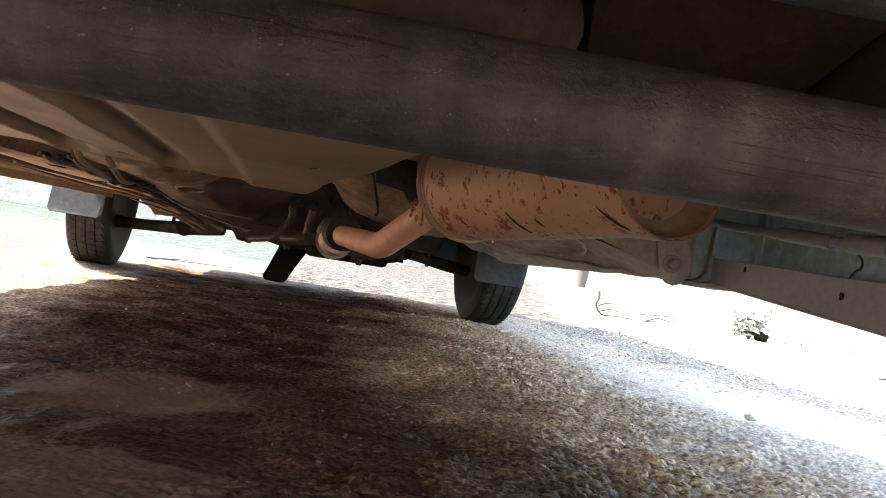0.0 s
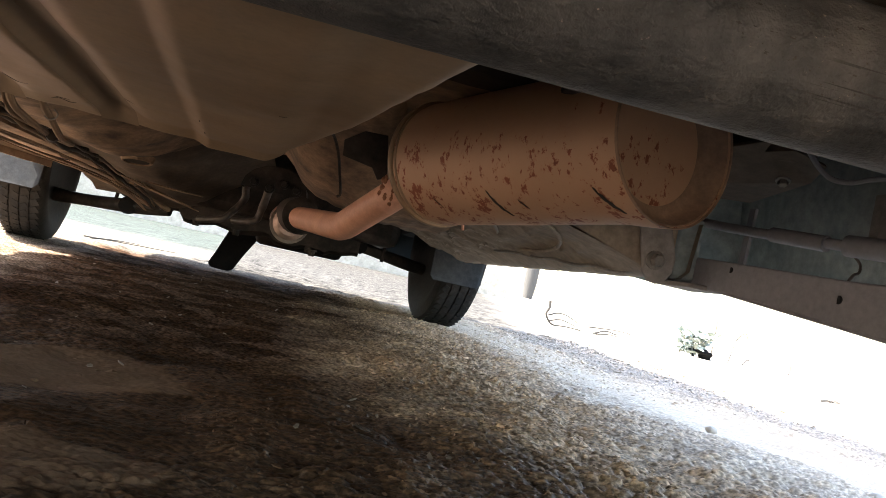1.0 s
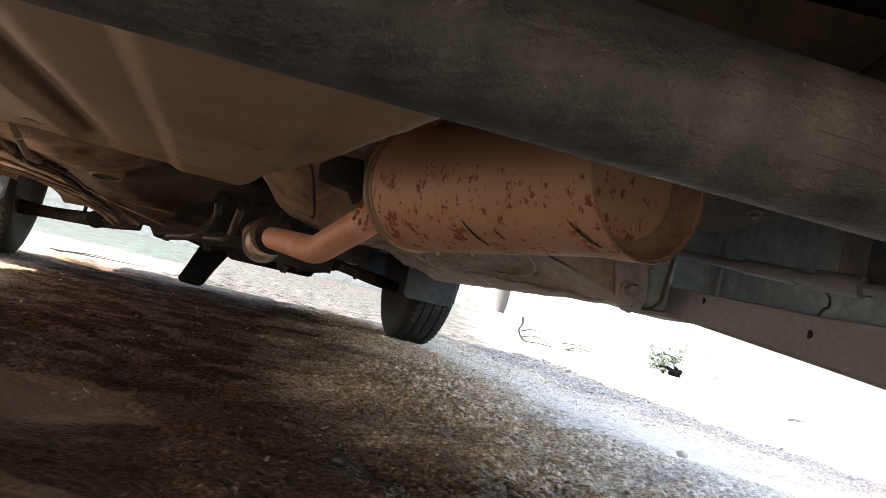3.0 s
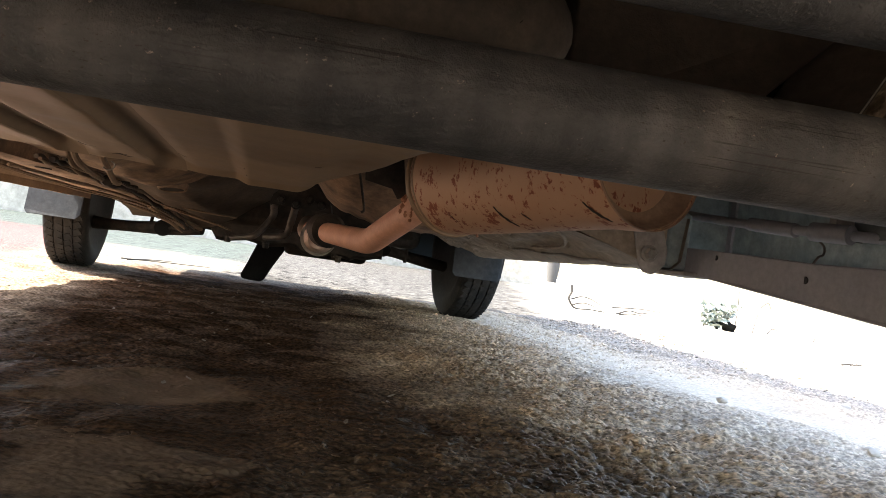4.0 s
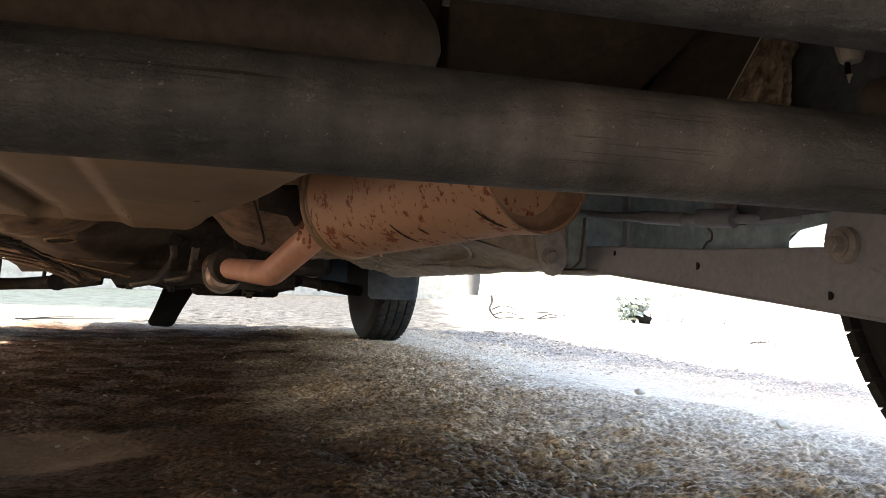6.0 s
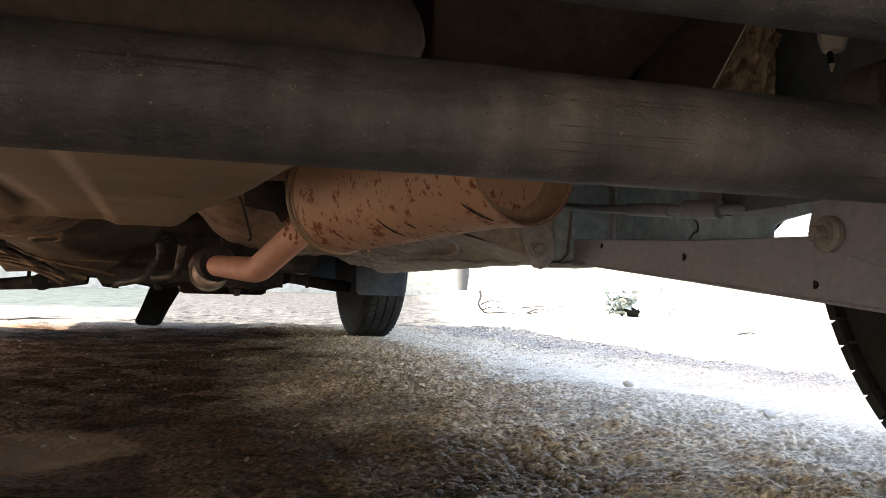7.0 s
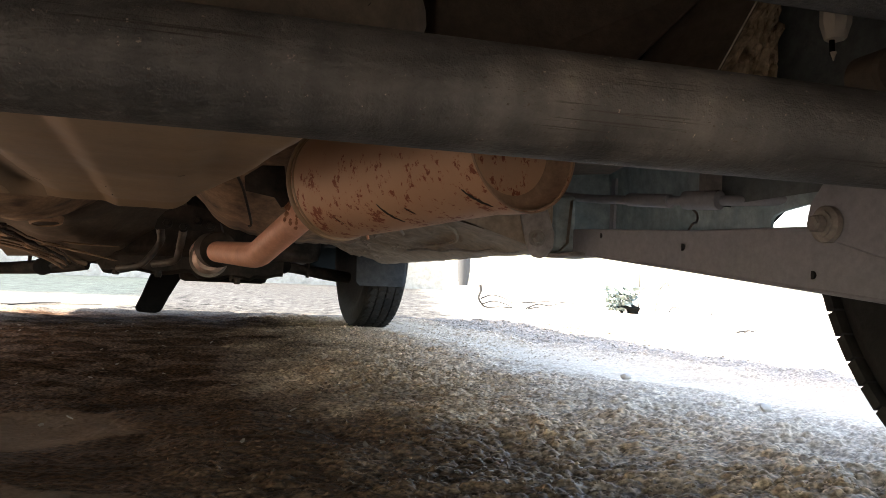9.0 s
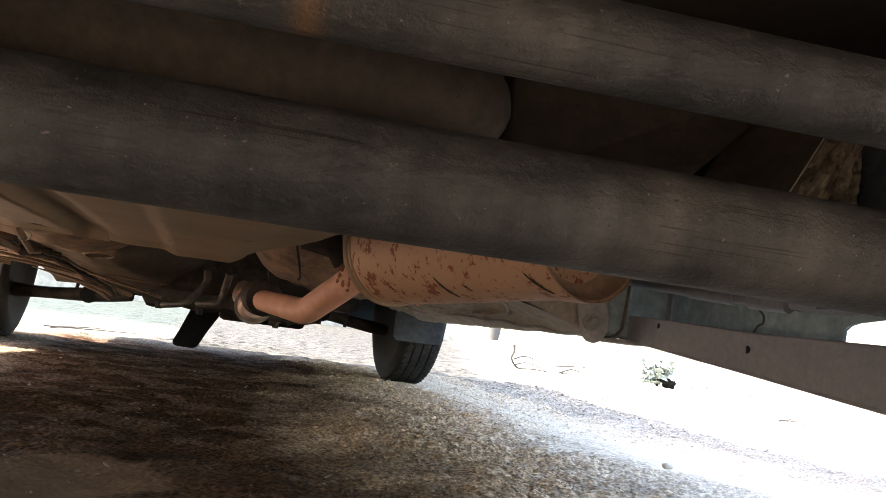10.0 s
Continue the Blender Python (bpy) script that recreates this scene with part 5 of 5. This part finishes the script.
    cpart("floor_plug", bm, HOLE)
    # forked end of the rail by the crossmember
    for dx in (-0.03, 0.02):
        bm = bmesh.new()
        sweep(bm, smooth_path([(-0.5 + dx, 2.45, 0.235), (-0.48 + dx, 2.58, 0.205), (-0.44 + dx, 2.7, 0.185)], 5), 0.008, 8)
        cpart("rail_fork", bm, FLOOR)


left_floor()


def right_floor():
    """Lumpy seam sealer and outriggers between the muffler and the sill."""
    bm = bmesh.new()
    rows = []
    us, zs, ws = [0.29, 0.33, 0.37, 0.41, 0.44, 0.47], [0.287, 0.275, 0.262, 0.252, 0.245, 0.236], [0.3, 0.7, 1, 1, 0.8, 0.2]
    for k in range(171):
        y = 1.09 + 1.36 * k / 170
        dish = 0.012 * math.exp(-((y - 1.32) / 0.14) ** 2)
        row = [(0.24, y, 0.3)]
        for j in range(25):
            u = 0.29 + 0.18 * j / 24
            fold = abs(noise.noise(Vector((u * 15 + 0.3 * math.sin(y * 6), y * 6, 8.0))))
            lump = 0.008 * noise.noise(Vector((u * 22, y * 9, 4.0))) + 0.003 * noise.noise(Vector((u * 60, y * 30, 9.0))) - 0.008 * max(0.0, 1 - fold * 7) ** 2
            lump *= min(1.0, 0.1 + max(0.0, y - 1.1) / 0.14)
            row.append((u, y, float(np.interp(u, us, zs)) + lump * (1 if j < 22 else 0.4) + dish * float(np.interp(u, us, ws))))
        w = 0.001 * math.sin(k * 0.24)
        rows.append(row + [(0.485, y, 0.2285), (0.497, y, 0.2255 + w), (0.512, y, 0.2255 + w), (0.525, y, 0.229), (0.535, y, 0.24), (0.54, y, 0.3)])
    rings(bm, rows, closed=False)
    sealed = cpart("inner_sill", bm, SEALER, "drab inner sill with lumpy sealer")
    # folded seam lip that wanders along the panel
    bm = bmesh.new()
    sweep(bm, smooth_path([(0.45, 1.1, 0.252), (0.468, 1.11, 0.243), (0.486, 1.13, 0.232), (0.488, 1.2, 0.2275), (0.478, 1.26, 0.232), (0.474, 1.33, 0.231), (0.46, 1.4, 0.236), (0.455, 1.48, 0.236), (0.44, 1.56, 0.241), (0.43, 1.7, 0.243)], 6), 0.0026, 8)
    cpart("seam_lip", bm, BOLT, "pale folded seam lip", parent=sealed)
    for pts in ([(0.33, 1.12, 0.273), (0.4, 1.2, 0.256), (0.44, 1.36, 0.246), (0.43, 1.55, 0.247)], [(0.3, 1.3, 0.283), (0.36, 1.42, 0.266), (0.4, 1.6, 0.256), (0.38, 1.85, 0.26)]):
        bm = bmesh.new()
        sweep(bm, smooth_path(pts, 7), 0.0028, 8)
        cpart("seam_lip", bm, SEALER, parent=sealed)
    bm = bmesh.new()
    slab(bm, [(0.24, 1.088, 0.3), (0.33, 1.088, 0.278), (0.41, 1.088, 0.254), (0.485, 1.088, 0.23), (0.51, 1.088, 0.227), (0.51, 1.088, 0.34), (0.24, 1.088, 0.36)], (0, 0.006, 0))
    cpart("sill_end", bm, SEALER, smooth=False, bevel=0.002)


right_floor()


def splash_guard():
    """A torn black rubber guard that hangs askew from the front and touches the ground."""
    bm = bmesh.new()
    y = 3.26
    pts = [(-0.20, y, 0.24), (-0.262, y + 0.01, 0.24), (-0.285, y, 0.19), (-0.302, y, 0.15), (-0.330, y, 0.07), (-0.350, y, 0.022), (-0.345, y, 0.009), (-0.335, y, 0.004), (-0.30, y, 0.0015), (-0.272, y, 0.001), (-0.258, y, 0.006), (-0.25, y, 0.015), (-0.225, y, 0.07), (-0.198, y, 0.12), (-0.17, y, 0.17)]
    slab(bm, pts, (0.0, 0.018, 0.0))
    cpart("splash_guard", bm, RUBBER_AND_SHADE, "torn black rubber splash guard hanging to the ground", bevel=0.004, smooth=False)


splash_guard()


# ---- outside ----
def stone(x, y, r):
    bm = bmesh.new()
    g = bmesh.ops.create_icosphere(bm, subdivisions=2, radius=r)
    for v in bm.verts:
        v.co *= 1 + 0.3 * noise.noise(v.co / r * 1.1 + Vector((x, y, 3)))
        v.co.z *= 0.62
    ob = part("stone", bm, STONE, None)
    ob.location = (x, y, r * 0.3)
    tagged(ob, "small pale stone lying on the sunlit earth", "stone", group="stones on the ground")


def bush(x, y, h):
    """A small leafy weed with a dark shaded foot."""
    hub = empty("weed", (x, y, 0), "small pale green weed with a dark base on bare earth", "plant")
    rng = random.Random(5)
    bm = bmesh.new()
    for k in range(16):
        a = rng.uniform(0, 6.28)
        lean = rng.uniform(0.1, 0.6)
        hh = h * rng.uniform(0.6, 1.05)
        sweep(bm, smooth_path([(0, 0, 0), (math.cos(a) * lean * hh * 0.4, math.sin(a) * lean * hh * 0.4, hh * 0.5), (math.cos(a) * lean * hh, math.sin(a) * lean * hh, hh)], 3), lambda t: 0.006 * (1.1 - t), 5)
    part("stem", bm, STEM, hub)
    bm = bmesh.new()
    for k in range(260):
        a, q = rng.uniform(0, 6.28), rng.uniform(0, 1) ** 0.7
        z = h * rng.uniform(0.12, 1.0)
        rad = (0.06 + 0.45 * z) * q
        c = Vector((math.cos(a) * rad * 1.1 - 0.035 + 0.2 * z, math.sin(a) * rad, z))
        m = Matrix.Translation(c) @ Euler((rng.uniform(-1, 1), rng.uniform(-1, 1), rng.uniform(0, 6))).to_matrix().to_4x4()
        s = rng.uniform(0.018, 0.046)
        v = [bm.verts.new(m @ Vector(p)) for p in ((-s, 0, 0), (0, -s * 0.5, s * 0.2), (s, 0, 0), (0, s * 0.5, s * 0.2))]
        bm.faces.new(v)
    part("leaves", bm, LEAF, hub)
    bm = bmesh.new()
    g = bmesh.ops.create_icosphere(bm, subdivisions=3, radius=0.036)
    for v in bm.verts:
        v.co = Vector((v.co.x * 1.45, v.co.y, v.co.z * 1.05)) * (1 + 0.7 * noise.noise(v.co * 30 + Vector((2, 0, 1))))
    bmesh.ops.translate(bm, vec=(0.05, -0.06, 0.03), verts=bm.verts)
    part("root_clod", bm, CLOD, hub, "dark clod of earth and roots")


def twig(pts, r):
    bm = bmesh.new()
    sweep(bm, smooth_path(pts, 5), lambda t: r * (1.15 - 0.7 * t), 6)
    ob = part("twig", bm, STEM, None)
    tagged(ob, "thin dry twig lying on the sunlit earth", "twig", group="twigs on the ground")


bush(2.71, 5.03, 0.18)
for x, y, r in ((2.215, 3.03, 0.013), (2.25, 3.05, 0.011), (2.335, 3.02, 0.012), (2.15, 4.46, 0.014), (2.37, 3.59, 0.013), (1.42, 2.02, 0.016), (1.2, 1.62, 0.014), (1.85, 2.9, 0.012), (-0.9, 2.1, 0.012), (-0.75, 1.62, 0.013), (-1.15, 2.6, 0.02), (2.2, 4.4, 0.02), (1.6, 3.6, 0.015), (0.85, 1.5, 0.011), (0.9, 1.15, 0.012)):
    stone(x, y, r)
twig([(1.581, 4.91, 0.165), (1.586, 4.91, 0.12), (1.572, 4.91, 0.075), (1.6, 4.91, 0.03), (1.64, 4.92, 0.012), (1.74, 4.94, 0.016), (1.85, 4.96, 0.01)], 0.0084)
twig([(1.59, 4.91, 0.07), (1.66, 4.92, 0.095), (1.74, 4.94, 0.085), (1.85, 4.97, 0.04)], 0.0052)
twig([(1.6, 4.9, 0.035), (1.68, 4.91, 0.055), (1.78, 4.93, 0.035), (1.83, 4.95, 0.012)], 0.0048)
twig([(1.97, 5.05, 0.008), (2.08, 5.1, 0.04), (2.18, 5.14, 0.03), (2.3, 5.2, 0.05)], 0.0056)
twig([(2.0, 5.08, 0.006), (2.12, 5.12, 0.02), (2.24, 5.15, 0.012)], 0.005)
twig([(2.96, 5.0, 0.005), (2.98, 5.0, 0.12), (3.0, 5.0, 0.19), (3.05, 5.0, 0.235), (3.075, 5.0, 0.2)], 0.003)
twig([(2.88, 5.1, 0.005), (2.885, 5.1, 0.15), (2.88, 5.1, 0.29)], 0.0035)
twig([(3.57, 5.2, 0.0), (3.585, 5.2, 0.05), (3.56, 5.2, 0.1)], 0.004)
twig([(2.2, 3.0, 0.006), (2.245, 3.02, 0.011), (2.29, 3.03, 0.008), (2.33, 3.04, 0.016)], 0.004)
twig([(2.24, 3.0, 0.006), (2.27, 3.02, 0.016), (2.31, 3.02, 0.008)], 0.003)
twig([(-0.86, 3.46, 0.006), (-0.8, 3.6, 0.01), (-0.74, 3.77, 0.006)], 0.0032)
twig([(-0.9, 3.5, 0.006), (-0.7, 3.58, 0.009), (-0.56, 3.72, 0.006)], 0.0026)
twig([(2.4, 6.3, 0.012), (2.7, 6.35, 0.03), (3.1, 6.5, 0.012)], 0.006)
twig([(3.2, 5.2, 0.015), (3.3, 5.3, 0.05), (3.42, 5.3, 0.012)], 0.005)


def far_post():
    bm = bmesh.new()
    disc_stack(bm, [(0, 0.2), (0.6, 0.27), (2.4, 0.3), (4.4, 0.28)], (8.5, 30.0, 0), (0, 0, 1), 16)
    ob = part("post", bm, POST, None)
    tagged(ob, "pale weathered post standing far off in the glare", "post")


far_post()


def boundary_wall():
    """A long low wall far ahead, pale wash over plaster, with a coping."""
    bm = bmesh.new()
    block(bm, (-6.1, 13.6, 1.0), (19.2, 0.22, 2.0))
    wall = part("boundary_wall", bm, GREENWASH, None)
    tagged(wall, "long plastered wall with a faded patchy pale wash", "wall", kind="structure")
    bm = bmesh.new()
    block(bm, (-6.1, 13.6, 2.03), (19.3, 0.3, 0.06))
    part("coping", bm, POST, wall)


boundary_wall()


def gravel():
    """Loose grit and small stones on the earth under and beside the car."""
    rng = np.random.RandomState(8)
    base = np.array([(1, 0, 0), (-1, 0, 0), (0, 1, 0), (0, -1, 0), (0, 0, 1), (0, 0, -1)], float)
    tri = np.array([(0, 2, 4), (2, 1, 4), (1, 3, 4), (3, 0, 4), (2, 0, 5), (1, 2, 5), (3, 1, 5), (0, 3, 5)])
    n = 120000
    x, y = rng.uniform(-0.75, 1.5, n), 0.72 + 2.6 * rng.uniform(0, 1, n) ** 1.5
    dens = 0.2 + 0.5 * value_noise(x, y, 2.2, 41) + 0.3 * value_noise(x, y, 7.0, 42) + 1.3 * np.clip((x - 0.05) / 0.5, -0.35, 0.7) - 0.9 * np.exp(-((x + 0.13) / 0.13) ** 2 - ((y - 1.06) / 0.11) ** 2) - 1.0 * np.clip((x - 0.45) / 0.35, 0, 1) * np.clip((2.4 - y) / 0.5, 0, 1)
    keep = rng.uniform(0, 1, n) < dens
    x, y = x[keep], y[keep]
    n = len(x)
    r = 0.0013 + 0.0026 * rng.uniform(0, 1, n) ** 2.5 * np.clip((x + 0.3) / 0.6, 0.25, 1) + 0.003 * (rng.uniform(0, 1, n) > 0.996) * (y > 1.0)
    r = r * (0.4 + 0.5 * y)
    # flat flakes of trodden earth
    k = 900
    fx, fy = rng.uniform(-0.75, 0.35, k), 0.85 + 1.7 * rng.uniform(0, 1, k) ** 1.3
    x, y, r = np.append(x, fx), np.append(y, fy), np.append(r, 0.003 + 0.0045 * rng.uniform(0, 1, k) ** 2.5)
    n = len(x)
    z = ground_height(x, y) + r * 0.08
    a = rng.uniform(0, 6.28, n)
    sx, sy, sz = r * rng.uniform(0.9, 1.7, n), r * rng.uniform(0.6, 1.1, n), r * rng.uniform(0.4, 0.75, n) * np.where(np.arange(n) < n - k, 1, 0.45)
    p = base[None] * np.stack([sx, sy, sz], -1)[:, None] * rng.uniform(0.7, 1.2, (n, 6, 1)) + rng.uniform(-0.25, 0.25, (n, 6, 3)) * r[:, None, None]
    c, s = np.cos(a)[:, None], np.sin(a)[:, None]
    q = np.stack([p[..., 0] * c - p[..., 1] * s, p[..., 0] * s + p[..., 1] * c, p[..., 2]], -1) + np.stack([x, y, z], -1)[:, None]
    f = (tri[None] + 6 * np.arange(n)[:, None, None]).reshape(-1, 3)
    me = bpy.data.meshes.new("gravel")
    me.from_pydata(q.reshape(-1, 3).tolist(), [], f.tolist())
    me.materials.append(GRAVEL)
    tagged(new("gravel", me), "fine brown and grey gravel lying on the earth", "gravel", kind="stuff")


gravel()


def litter():
    """Pale chips of dry leaf and mortar trodden into the dark soil."""
    rng = random.Random(17)
    bm = bmesh.new()
    for k in range(75):
        x, y = rng.uniform(-0.7, 0.35), 0.95 + 1.9 * rng.random() ** 1.2
        r = rng.uniform(0.0025, 0.006)
        z = float(ground_height(np.array([x]), np.array([y]))[0]) + 0.002
        m = Matrix.Translation((x, y, z)) @ Euler((rng.uniform(-0.5, 0.5), rng.uniform(-0.5, 0.5), rng.uniform(0, 6.28))).to_matrix().to_4x4()
        n = rng.randint(4, 6)
        ring = [Vector((r * rng.uniform(0.7, 1.4) * math.cos(6.283 * i / n), r * rng.uniform(0.4, 0.7) * math.sin(6.283 * i / n), 0)) for i in range(n)]
        slab(bm, [m @ p for p in ring], m.to_3x3() @ Vector((0, 0, r * 0.22)))
    tagged(part("leaf_litter", bm, CHIP, None, smooth=False), "pale chips of dry leaf and mortar on dark soil", "litter", kind="stuff")


litter()
